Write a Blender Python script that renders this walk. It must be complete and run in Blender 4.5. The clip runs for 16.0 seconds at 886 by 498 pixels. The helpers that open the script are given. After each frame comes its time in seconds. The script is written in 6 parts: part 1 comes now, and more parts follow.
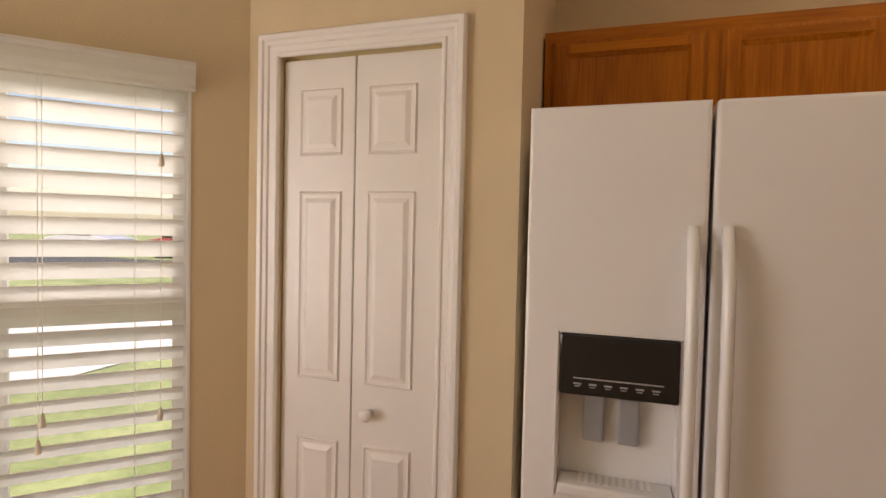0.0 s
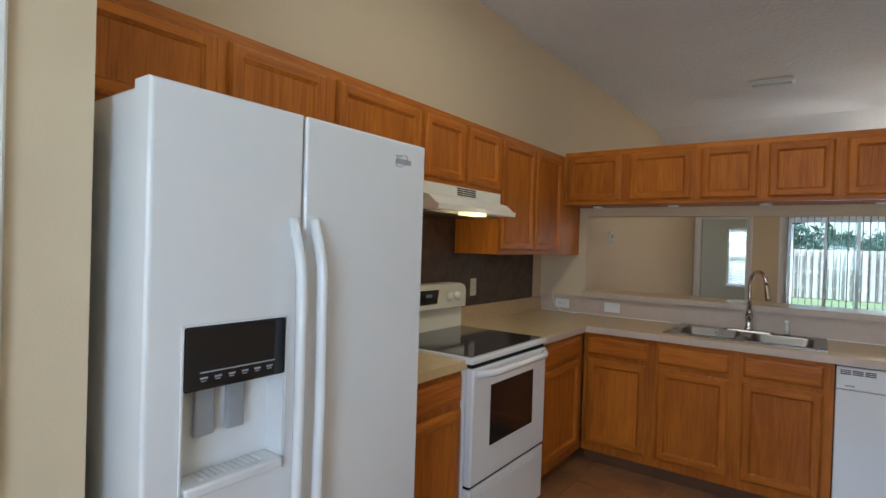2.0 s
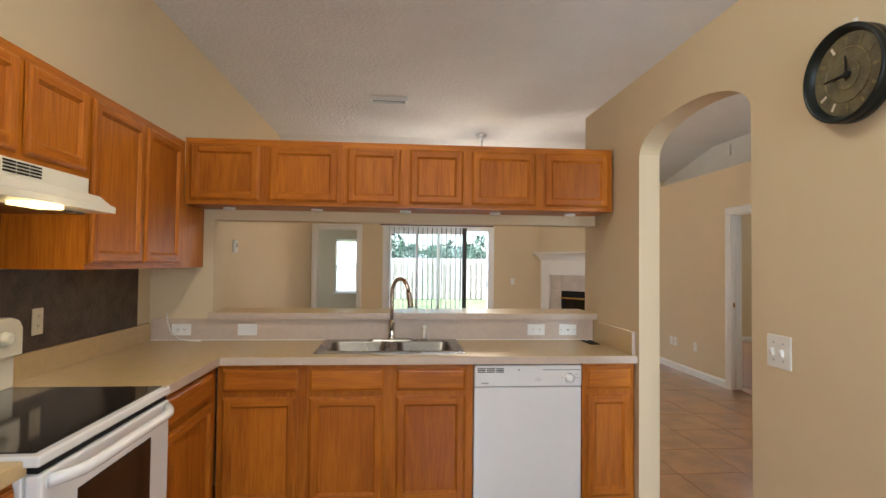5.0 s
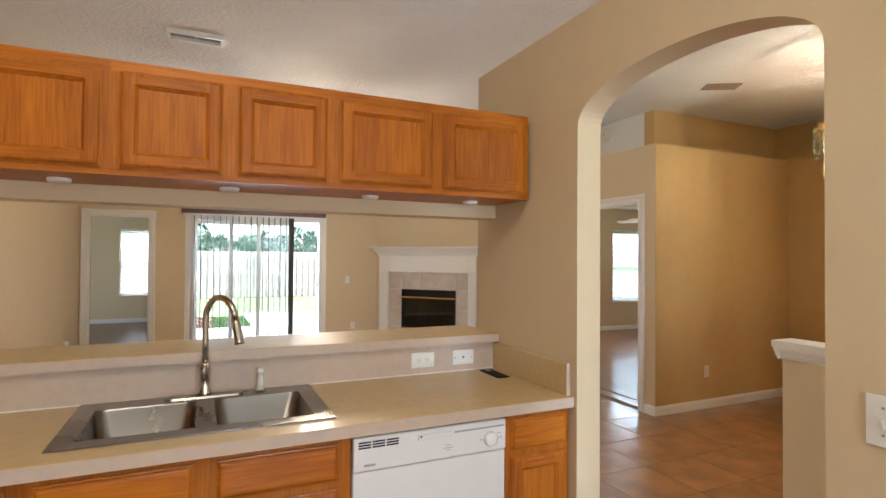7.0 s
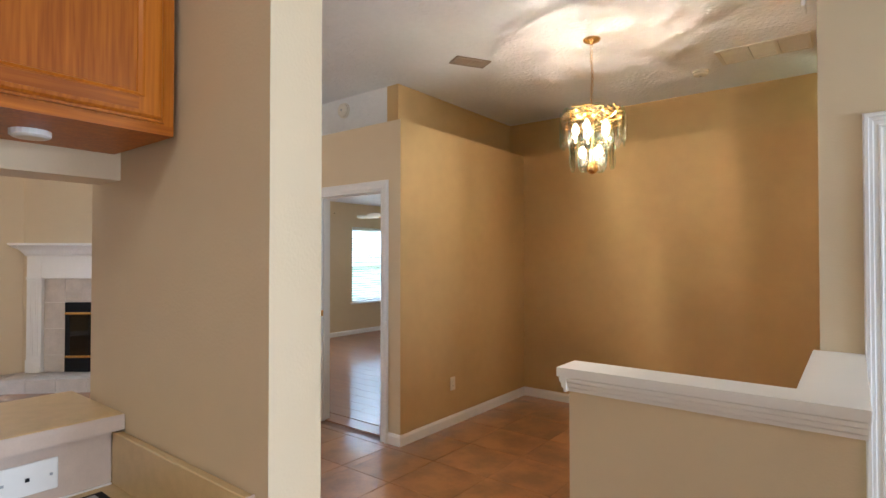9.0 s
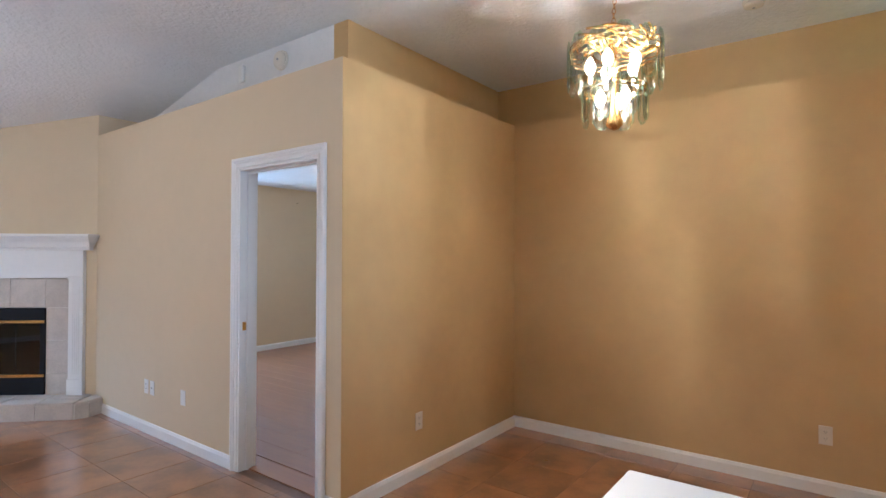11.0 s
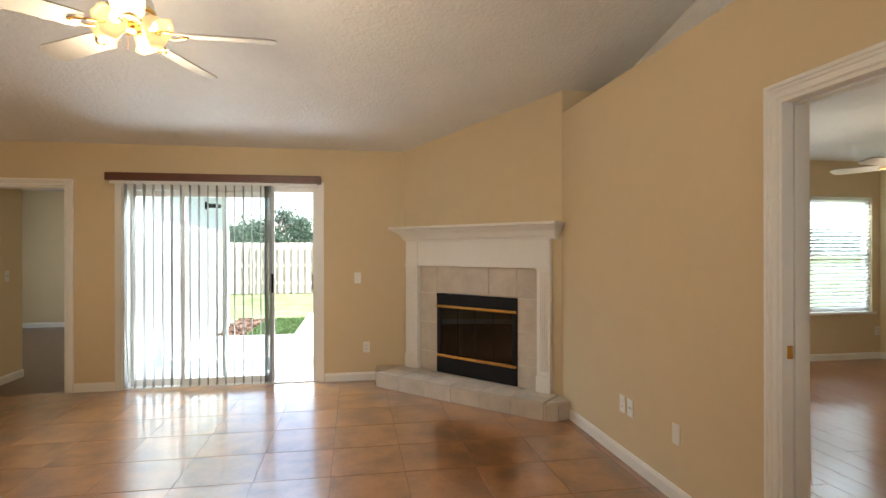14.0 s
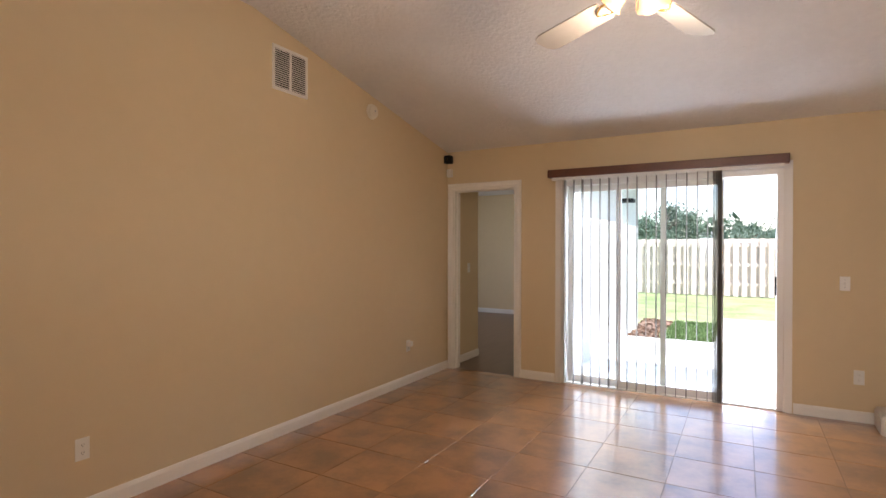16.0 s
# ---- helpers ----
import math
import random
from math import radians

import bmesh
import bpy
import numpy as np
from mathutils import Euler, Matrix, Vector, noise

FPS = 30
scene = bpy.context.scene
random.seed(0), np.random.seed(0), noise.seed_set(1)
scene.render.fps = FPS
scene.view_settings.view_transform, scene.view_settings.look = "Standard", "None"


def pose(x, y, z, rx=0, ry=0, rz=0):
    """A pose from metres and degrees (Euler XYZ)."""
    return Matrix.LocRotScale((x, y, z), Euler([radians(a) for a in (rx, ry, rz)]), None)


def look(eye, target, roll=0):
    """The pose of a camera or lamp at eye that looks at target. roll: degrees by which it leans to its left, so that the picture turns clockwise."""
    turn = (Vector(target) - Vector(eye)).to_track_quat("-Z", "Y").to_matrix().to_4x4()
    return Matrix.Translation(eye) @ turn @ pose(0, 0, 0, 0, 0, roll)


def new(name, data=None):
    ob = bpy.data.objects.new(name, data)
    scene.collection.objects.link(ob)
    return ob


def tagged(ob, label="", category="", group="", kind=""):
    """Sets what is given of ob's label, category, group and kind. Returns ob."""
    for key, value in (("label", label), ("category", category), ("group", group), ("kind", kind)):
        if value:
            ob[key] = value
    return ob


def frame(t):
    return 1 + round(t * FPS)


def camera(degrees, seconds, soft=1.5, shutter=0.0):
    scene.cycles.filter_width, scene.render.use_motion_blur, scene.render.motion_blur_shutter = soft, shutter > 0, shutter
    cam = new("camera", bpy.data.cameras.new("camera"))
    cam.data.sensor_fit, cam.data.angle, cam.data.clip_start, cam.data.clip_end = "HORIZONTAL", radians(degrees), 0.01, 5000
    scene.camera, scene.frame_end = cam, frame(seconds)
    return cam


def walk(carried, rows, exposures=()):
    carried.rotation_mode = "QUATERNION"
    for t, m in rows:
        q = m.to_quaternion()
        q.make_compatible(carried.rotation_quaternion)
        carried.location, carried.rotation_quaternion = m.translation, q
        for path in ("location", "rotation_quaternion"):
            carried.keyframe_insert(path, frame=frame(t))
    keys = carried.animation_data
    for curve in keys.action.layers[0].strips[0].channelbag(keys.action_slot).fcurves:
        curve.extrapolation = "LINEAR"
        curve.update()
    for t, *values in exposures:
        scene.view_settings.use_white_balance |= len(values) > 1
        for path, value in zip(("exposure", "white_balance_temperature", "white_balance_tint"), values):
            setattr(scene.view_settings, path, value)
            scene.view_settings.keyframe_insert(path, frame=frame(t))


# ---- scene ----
cam = camera(80.1, 16.0)
PATH = [
    (0, (0.352, 0.142, 1.458), (-0.26, 2.045, 1.39), 1.3),
    (0.5, (0.161, 0.211, 1.439), (0.192, 2.21, 1.381), 1.6),
    (1, (-0.01, 0.233, 1.455), (0.683, 2.108, 1.397), 1.9),
    (1.5, (-0.211, 0.235, 1.454), (1.048, 1.789, 1.419), 2.1),
    (2, (-0.33, 0.277, 1.429), (1.285, 1.456, 1.409), 1.8),
    (2.5, (-0.407, 0.346, 1.428), (1.41, 1.182, 1.421), 1.5),
    (3, (-0.451, 0.387, 1.449), (1.472, 0.936, 1.451), 1.2),
    (3.5, (-0.431, 0.453, 1.446), (1.545, 0.764, 1.454), 1.0),
    (4, (-0.266, 0.523, 1.435), (1.73, 0.656, 1.446), 0.9),
    (4.2, (-0.184, 0.542, 1.413), (1.815, 0.619, 1.436), 0.9),
    (6.3, (0.966, 0.764, 1.438), (2.878, 0.178, 1.475), 0.4),
    (6.5, (1.064, 0.733, 1.457), (2.957, 0.088, 1.487), 0.5),
    (7, (1.328, 0.693, 1.478), (3.147, -0.137, 1.509), 0.4),
    (7.5, (1.582, 0.538, 1.452), (3.297, -0.49, 1.483), 0.3),
    (8, (1.809, 0.35, 1.47), (3.387, -0.878, 1.5), 0.1),
    (8.5, (2.041, 0.136, 1.477), (3.452, -1.281, 1.507), 0.1),
    (9, (2.209, -0.127, 1.483), (3.437, -1.705, 1.513), 0.0),
    (9.2, (2.27, -0.245, 1.482), (3.426, -1.876, 1.514), 0.1),
    (11.3, (2.895, -1.269, 1.441), (4.117, -2.853, 1.461), 0.2),
    (11.5, (2.962, -1.323, 1.43), (4.25, -2.852, 1.45), 0.2),
    (12, (3.174, -1.456, 1.412), (4.633, -2.823, 1.432), 0.3),
    (12.5, (3.42, -1.548, 1.429), (5.051, -2.705, 1.441), 0.2),
    (13, (3.68, -1.547, 1.4), (5.466, -2.448, 1.413), 0.2),
    (13.5, (3.923, -1.545, 1.425), (5.826, -2.16, 1.43), 0.1),
    (14, (4.079, -1.424, 1.408), (6.051, -1.758, 1.408), -0.1),
    (14.5, (4.25, -1.262, 1.42), (6.25, -1.312, 1.416), -0.2),
    (15, (4.334, -1.076, 1.399), (6.318, -0.825, 1.4), -0.1),
    (15.5, (4.447, -0.924, 1.374), (6.347, -0.3, 1.375), 0.0),
    (16, (4.53, -0.756, 1.394), (6.267, 0.235, 1.384), 0.1),
]
EXPOSURES = [
    (0.0, 0.52, 7900, 28),
    (0.5, 0.62, 6600, 19),
    (1.0, 0.76, 5900, 16),
    (1.5, 0.82, 5300, 8),
    (2.0, 0.93, 5150, 8),
    (2.5, 1.10, 5200, 8),
    (3.0, 1.27, 5700, 8),
    (3.5, 1.37, 5850, 9),
    (4.0, 1.42, 5800, 10),
    (6.5, 1.80, 5800, 11),
    (7.5, 1.78, 5900, 12),
    (8.5, 1.78, 5600, 11),
    (9.0, 1.78, 5300, 13),
    (11.5, 2.10, 4500, 13),
    (12.0, 2.06, 4450, 11),
    (12.5, 1.88, 4300, 9),
    (13.5, 1.48, 4700, 0),
    (14.0, 1.57, 6500, 10),
    (14.5, 1.60, 7600, 11),
    (15.0, 1.46, 6800, 11),
    (15.5, 1.28, 5600, 8),
    (16.0, 1.40, 6400, 22),
]
walk(cam, [(t, look(eye, target, roll)) for t, eye, target, roll in PATH], EXPOSURES)

# ---- light ----
world = bpy.data.worlds.new("sky")
scene.world = world
world.use_nodes = True
wn = world.node_tree.nodes
sky = wn.new("ShaderNodeTexSky")
sky.sky_type = "NISHITA"
sky.sun_disc = False
sky.sun_elevation = radians(56)
sky.sun_rotation = radians(211)
wn["Background"].inputs[1].default_value = 0.15
world.node_tree.links.new(sky.outputs[0], wn["Background"].inputs[0])


def lamp(name, kind, m, energy, colour, **more):
    data = bpy.data.lights.new(name, kind)
    data.energy, data.color = energy, colour
    for key, value in more.items():
        if key == "radius":
            data.shadow_soft_size = value
        elif key == "size":
            data.shape, data.size, data.size_y = "RECTANGLE", value[0], value[1]
        elif key == "angle":
            data.angle = radians(value)
    ob = new(name, data)
    ob.matrix_world = m
    return ob


lamp("sun", "SUN", look(20 * Vector((-0.30, -0.50, 0.81)), (0, 0, 0)), 5.0, (1.0, 0.98, 0.95), angle=0.6)
# daylight of the breakfast bay, from its window openings behind the walk's start
lamp("bay_window_light", "AREA", look((-1.66, -0.05, 1.40), (2.0, 0.0, 2.7)), 17, (0.86, 0.93, 1.0), size=(0.95, 1.3))
# fill lamp in an added, unseen opening at the entry's west end
lamp("entry_fill_light", "AREA", look((-1.66, -1.90, 1.45), (3.0, -1.9, 1.2)), 24, (0.78, 0.90, 1.0), size=(1.0, 1.4))
# sky light that falls in at the patio door and far windows, plus two fills
lamp("patio_door_light", "AREA", look((10.40, -0.10, 2.40), (8.2, -0.10, 0.0)), 100, (0.66, 0.84, 1.0), size=(1.8, 0.55))
lamp("patio_bounce_light", "AREA", pose(10.75, -0.10, -0.044, 180, -40, 0), 38, (0.86, 0.93, 1.0), size=(1.4, 1.7))
# bedroom fill, set in an unseen opening added for it
lamp("bedroom_fill_light", "AREA", look((9.79, -4.70, 1.40), (7.0, -5.2, 1.0)), 11, (0.78, 0.90, 1.0), size=(1.0, 1.4))
lamp("bedroom_sky_light", "AREA", look((10.65, -7.47, 2.65), (9.78, -7.47, 1.2)), 110, (0.62, 0.80, 1.0), size=(1.3, 0.7))
lamp("back_room_sky_light", "AREA", look((15.7, 2.04, 2.65), (14.8, 2.04, 1.2)), 110, (0.86, 0.93, 1.0), size=(1.0, 0.7))
# back room fill from an opening added in the unseen north wall
lamp("back_room_fill_light", "AREA", look((12.4, 4.89, 1.40), (12.4, 2.0, 1.0)), 11, (0.84, 0.92, 1.0), size=(1.0, 1.4))


# ---- materials ----
def material(name, colour, rough=0.5, metal=0.0, vary=0.06, scale=6.0, bump=0.0, bump_scale=60.0, stretch=(1, 1, 1), dark=None, spec=0.5, per_object=0.0, coat=0.0, rough_vary=0.0, coat_rough=0.15, fine=0.35):
    """A surface: colour mixed towards dark by noise at two scales, fine relief, and a shade of its own for each object."""
    m = bpy.data.materials.new(name)
    m.use_nodes = True
    n, l = m.node_tree.nodes, m.node_tree.links
    p = n["Principled BSDF"]
    p.inputs["Roughness"].default_value = rough
    p.inputs["Metallic"].default_value = metal
    p.inputs["Specular IOR Level"].default_value = spec
    p.inputs["Coat Weight"].default_value = coat
    p.inputs["Coat Roughness"].default_value = coat_rough
    tc = n.new("ShaderNodeTexCoord")
    mp = n.new("ShaderNodeMapping")
    mp.inputs["Scale"].default_value = stretch
    if per_object:
        info, shift = n.new("ShaderNodeObjectInfo"), n.new("ShaderNodeVectorMath")
        shift.operation = "MULTIPLY_ADD"
        shift.inputs[1].default_value = (37.0, 23.0, 51.0)
        l.new(info.outputs["Random"], shift.inputs[0])
        l.new(tc.outputs["Object"], shift.inputs[2])
        l.new(shift.outputs[0], mp.inputs[0])
    else:
        l.new(tc.outputs["Object"], mp.inputs[0])
    big, small = n.new("ShaderNodeTexNoise"), n.new("ShaderNodeTexNoise")
    for node, s, d in ((big, scale, 4.0), (small, scale * 9, 3.0)):
        node.inputs["Scale"].default_value = s
        node.inputs["Detail"].default_value = d
        l.new(mp.outputs[0], node.inputs["Vector"])
    mix = n.new("ShaderNodeMix")
    mix.data_type = "RGBA"
    dark = dark or tuple(c * (1 - vary * 3) for c in colour)
    mix.inputs[6].default_value = (*dark, 1)
    mix.inputs[7].default_value = (*colour, 1)
    add = n.new("ShaderNodeMath")
    add.operation = "MULTIPLY_ADD"
    add.inputs[1].default_value = fine
    l.new(small.outputs[0], add.inputs[0])
    half = n.new("ShaderNodeMath")
    half.operation = "MULTIPLY"
    half.inputs[1].default_value = 1.0 - fine
    l.new(big.outputs[0], half.inputs[0])
    l.new(half.outputs[0], add.inputs[2])
    ramp = n.new("ShaderNodeMapRange")
    ramp.inputs[1].default_value, ramp.inputs[2].default_value = 0.36, 0.62
    l.new(add.outputs[0], ramp.inputs[0])
    l.new(ramp.outputs[0], mix.inputs[0])
    out = mix.outputs[2]
    if per_object:
        hsv = n.new("ShaderNodeHueSaturation")
        r = n.new("ShaderNodeMapRange")
        r.inputs[3].default_value, r.inputs[4].default_value = 1 - per_object, 1 + per_object
        l.new(info.outputs["Random"], r.inputs[0])
        l.new(r.outputs[0], hsv.inputs["Value"])
        l.new(out, hsv.inputs["Color"])
        out = hsv.outputs[0]
    l.new(out, p.inputs["Base Color"])
    if rough_vary:
        rr = n.new("ShaderNodeMapRange")
        rr.inputs[3].default_value, rr.inputs[4].default_value = rough - rough_vary, rough + rough_vary
        l.new(big.outputs[0], rr.inputs[0])
        l.new(rr.outputs[0], p.inputs["Roughness"])
    if bump:
        tex = n.new("ShaderNodeTexNoise")
        tex.inputs["Scale"].default_value = bump_scale
        tex.inputs["Detail"].default_value = 3.0
        l.new(mp.outputs[0], tex.inputs["Vector"])
        b = n.new("ShaderNodeBump")
        b.inputs["Strength"].default_value = bump
        b.inputs["Distance"].default_value = 0.01
        l.new(tex.outputs[0], b.inputs["Height"])
        l.new(b.outputs[0], p.inputs["Normal"])
    return m


def glass(name, tint=(1, 1, 1), rough=0.0):
    m = bpy.data.materials.new(name)
    m.use_nodes = True
    p = m.node_tree.nodes["Principled BSDF"]
    p.inputs["Base Color"].default_value = (*tint, 1)
    p.inputs["Transmission Weight"].default_value = 1.0
    p.inputs["Roughness"].default_value = rough
    p.inputs["IOR"].default_value = 1.45
    return m


def pane(name, tint=(1, 1, 1), gloss=0.015):
    """Thin window glass: see-through, with a faint mirror."""
    m = bpy.data.materials.new(name)
    m.use_nodes = True
    n, l = m.node_tree.nodes, m.node_tree.links
    n.remove(n["Principled BSDF"])
    t, g, mx = n.new("ShaderNodeBsdfTransparent"), n.new("ShaderNodeBsdfGlossy"), n.new("ShaderNodeMixShader")
    t.inputs[0].default_value = (*tint, 1)
    g.inputs["Roughness"].default_value = 0.02
    mx.inputs[0].default_value = gloss
    l.new(t.outputs[0], mx.inputs[1])
    l.new(g.outputs[0], mx.inputs[2])
    l.new(mx.outputs[0], n["Material Output"].inputs[0])
    return m


def glow(name, colour, strength, body=1.0):
    m = bpy.data.materials.new(name)
    m.use_nodes = True
    p = m.node_tree.nodes["Principled BSDF"]
    p.inputs["Base Color"].default_value = (*(c * body for c in colour), 1)
    p.inputs["Emission Color"].default_value = (*colour, 1)
    p.inputs["Emission Strength"].default_value = strength
    return m


M_WALL = material("beige_wall_paint", (0.67, 0.545, 0.355), 0.75, vary=0.012, scale=1.2, bump=0.10, bump_scale=140, spec=0.3)
# dining walls in a deeper tan than the beige elsewhere
M_TAN = material("tan_dining_wall", (0.58, 0.388, 0.162), 0.65, vary=0.03, scale=1.0, bump=0.10, bump_scale=140, spec=0.35)
M_CEIL = material("knockdown_ceiling_paint", (0.80, 0.79, 0.77), 0.9, vary=0.02, scale=2.0, bump=1.0, bump_scale=34, spec=0.2)
M_TRIM = material("white_trim_paint", (0.82, 0.80, 0.76), 0.35, vary=0.01, scale=3.0, bump=0.02)
def wood(name, light, dark, along, rough=0.40, per_object=0.07):
    """Flat-sawn oak: growth lines as contours of a long noise, fine pores, a shade and a cut of its own for each board."""
    m = bpy.data.materials.new(name)
    m.use_nodes = True
    n, l = m.node_tree.nodes, m.node_tree.links
    p = n["Principled BSDF"]
    p.inputs["Roughness"].default_value = rough
    p.inputs["Specular IOR Level"].default_value = 0.22
    p.inputs["Coat Weight"].default_value = 0.07
    p.inputs["Coat Roughness"].default_value = 0.16
    tc, info, shift = n.new("ShaderNodeTexCoord"), n.new("ShaderNodeObjectInfo"), n.new("ShaderNodeVectorMath")
    shift.operation = "MULTIPLY_ADD"
    shift.inputs[1].default_value = (7.3, 5.1, 9.7)
    l.new(info.outputs["Random"], shift.inputs[0])
    l.new(tc.outputs["Object"], shift.inputs[2])

    def noise(scale, stretch, detail):
        mp, t = n.new("ShaderNodeMapping"), n.new("ShaderNodeTexNoise")
        mp.inputs["Scale"].default_value = [1 / stretch if a == along else 1.0 for a in "xyz"]
        l.new(shift.outputs[0], mp.inputs[0])
        t.inputs["Scale"].default_value = scale
        t.inputs["Detail"].default_value = detail
        l.new(mp.outputs[0], t.inputs["Vector"])
        return t.outputs[0]

    def calc(op, a, b, c=None):
        t = n.new("ShaderNodeMath")
        t.operation = op
        for i, v in enumerate((a, b, c)):
            if v is None:
                continue
            if isinstance(v, (int, float)):
                t.inputs[i].default_value = v
            else:
                l.new(v, t.inputs[i])
        return t.outputs[0]

    rings = calc("SINE", calc("MULTIPLY", noise(5.0, 9.0, 1.5), 60.0), 0.0)
    pores = noise(150.0, 22.0, 2.0)
    tone = noise(2.2, 2.5, 2.0)
    grain = calc("MULTIPLY_ADD", rings, 0.045, calc("MULTIPLY_ADD", pores, 0.60, calc("MULTIPLY", tone, 0.55)))
    ramp, mix = n.new("ShaderNodeMapRange"), n.new("ShaderNodeMix")
    ramp.inputs[1].default_value, ramp.inputs[2].default_value = 0.40, 0.74
    l.new(grain, ramp.inputs[0])
    mix.data_type = "RGBA"
    mix.inputs[6].default_value, mix.inputs[7].default_value = (*dark, 1), (*light, 1)
    l.new(ramp.outputs[0], mix.inputs[0])
    hsv, r = n.new("ShaderNodeHueSaturation"), n.new("ShaderNodeMapRange")
    r.inputs[3].default_value, r.inputs[4].default_value = 1 - per_object, 1 + per_object
    l.new(info.outputs["Random"], r.inputs[0])
    l.new(r.outputs[0], hsv.inputs["Value"])
    l.new(mix.outputs[2], hsv.inputs["Color"])
    l.new(hsv.outputs[0], p.inputs["Base Color"])
    b = n.new("ShaderNodeBump")
    b.inputs["Strength"].default_value = 0.12
    b.inputs["Distance"].default_value = 0.004
    l.new(grain, b.inputs["Height"])
    l.new(b.outputs[0], p.inputs["Normal"])
    return m


M_OAK = wood("honey_oak", (0.50, 0.160, 0.009), (0.30, 0.080, 0.005), "z")
M_OAK_H = wood("honey_oak_across", (0.50, 0.160, 0.009), (0.30, 0.080, 0.005), "x")
# toe-kick wood, darkened to hold the shade of the recess
M_OAK_SHADED = material("shadow_gap_wood", (0.14, 0.06, 0.02), 0.6)
M_LAM = material("tan_laminate", (0.62, 0.45, 0.215), 0.40, vary=0.04, scale=30, coat=0.38, coat_rough=0.13)
M_LAM_PINK = material("pinkish_beige_laminate", (0.58, 0.46, 0.36), 0.42, vary=0.03, scale=30)
M_APPL = material("white_enamel", (0.80, 0.80, 0.79), 0.22, vary=0.008, scale=3, bump=0.03, bump_scale=220, coat=0.3)
M_BISQUE = material("bisque_enamel", (0.78, 0.74, 0.62), 0.3, vary=0.01, scale=3, coat=0.2)
M_BLACK = material("black_glass", (0.012, 0.012, 0.013), 0.08, vary=0.02, spec=0.6)
M_BLACKM = material("black_metal", (0.010, 0.010, 0.011), 0.65, spec=0.2, vary=0.05)
M_GREYP = material("grey_plastic", (0.36, 0.37, 0.38), 0.4, vary=0.03)
M_STEEL = material("brushed_steel", (0.27, 0.255, 0.235), 0.28, metal=1.0, vary=0.015, scale=5, rough_vary=0.04)
M_CHROME = material("brushed_nickel", (0.66, 0.63, 0.58), 0.18, metal=1.0, vary=0.02)
M_BRASS = material("polished_brass", (0.80, 0.52, 0.18), 0.2, metal=1.0, vary=0.04)
M_PLATE = material("white_plastic", (0.80, 0.79, 0.75), 0.35, vary=0.01)
M_IVORY = material("ivory_plastic", (0.74, 0.66, 0.50), 0.4, vary=0.02)
M_SPLASH = material("brown_metallic_panel", (0.10, 0.062, 0.042), 0.38, metal=0.35, vary=0.2, scale=14, bump=0.2, bump_scale=40)
M_WOODFLOOR = material("laminate_plank", (0.32, 0.135, 0.055), 0.45, vary=0.1, scale=3, stretch=(0.6, 7, 1), dark=(0.27, 0.115, 0.052), per_object=0.06, coat=0.8, coat_rough=0.13)
M_DARKFLOOR = material("dark_laminate", (0.16, 0.092, 0.058), 0.3, vary=0.1, scale=3, stretch=(0.6, 7, 1))
M_GROUT = material("brown_grout", (0.20, 0.115, 0.07), 0.8, vary=0.05, scale=20)
M_TILE = material("terracotta_slate_tile", (0.40, 0.178, 0.066), 0.30, vary=0.3, scale=4.2, fine=0.14, dark=(0.21, 0.095, 0.040), per_object=0.08, rough_vary=0.05, coat=1.0, coat_rough=0.15)
M_TILE.node_tree.nodes["Principled BSDF"].inputs["Coat IOR"].default_value = 1.9
M_STONE = material("pinkish_stone_tile", (0.60, 0.525, 0.44), 0.45, vary=0.06, scale=7, per_object=0.05)
M_STONEGROUT = material("pale_grout", (0.76, 0.71, 0.63), 0.8)
M_PANE = pane("window_glass", (0.97, 1.0, 0.99))
M_BLIND = material("white_blind_slat", (0.86, 0.85, 0.82), 0.5, vary=0.01)
bn, bl = M_BLIND.node_tree.nodes, M_BLIND.node_tree.links
thin, both = bn.new("ShaderNodeBsdfTranslucent"), bn.new("ShaderNodeMixShader")
thin.inputs[0].default_value = (0.86, 0.85, 0.80, 1)
both.inputs[0].default_value = 0.6
bl.new(bn["Principled BSDF"].outputs[0], both.inputs[1])
bl.new(thin.outputs[0], both.inputs[2])
bl.new(both.outputs[0], bn["Material Output"].inputs[0])
M_VALANCE = material("dark_brown_valance", (0.13, 0.046, 0.024), 0.4, vary=0.1)
M_DARKGLASS = pane("firebox_glass", (0.20, 0.20, 0.20), 0.07)
M_GRASS = material("lawn", (0.27, 0.31, 0.14), 0.9, vary=0.15, scale=1.5, dark=(0.13, 0.17, 0.06), bump=0.5, bump_scale=30)
M_CONCRETE = material("patio_concrete", (0.55, 0.54, 0.52), 0.85, vary=0.05, scale=4)
M_STUCCO = material("white_stucco", (0.52, 0.52, 0.51), 0.85, vary=0.03, scale=4, bump=0.3, bump_scale=60)
M_FENCE = material("weathered_fence_wood", (0.72, 0.62, 0.53), 0.8, vary=0.10, scale=3, stretch=(6, 6, 0.7), per_object=0.1)
M_LEAF = material("leaves", (0.12, 0.18, 0.13), 0.7, vary=0.2, scale=3, dark=(0.07, 0.11, 0.075), per_object=0.2)
M_BARK = material("bark", (0.13, 0.095, 0.07), 0.9, vary=0.15, scale=8)
M_MULCH = material("mulch", (0.22, 0.12, 0.08), 0.9, vary=0.3, scale=20, bump=0.6, bump_scale=40)
M_SMOKE = material("yellowed_plastic", (0.74, 0.68, 0.56), 0.5, vary=0.01)
G_BULB = glow("lit_bulb", (1.0, 0.76, 0.45), 5.0)
G_FANBULB = glow("lit_fan_bulb", (1.0, 0.76, 0.45), 2.5)
G_SHADE = glow("lit_frosted_shade", (1.0, 0.66, 0.30), 0.30, 0.3)
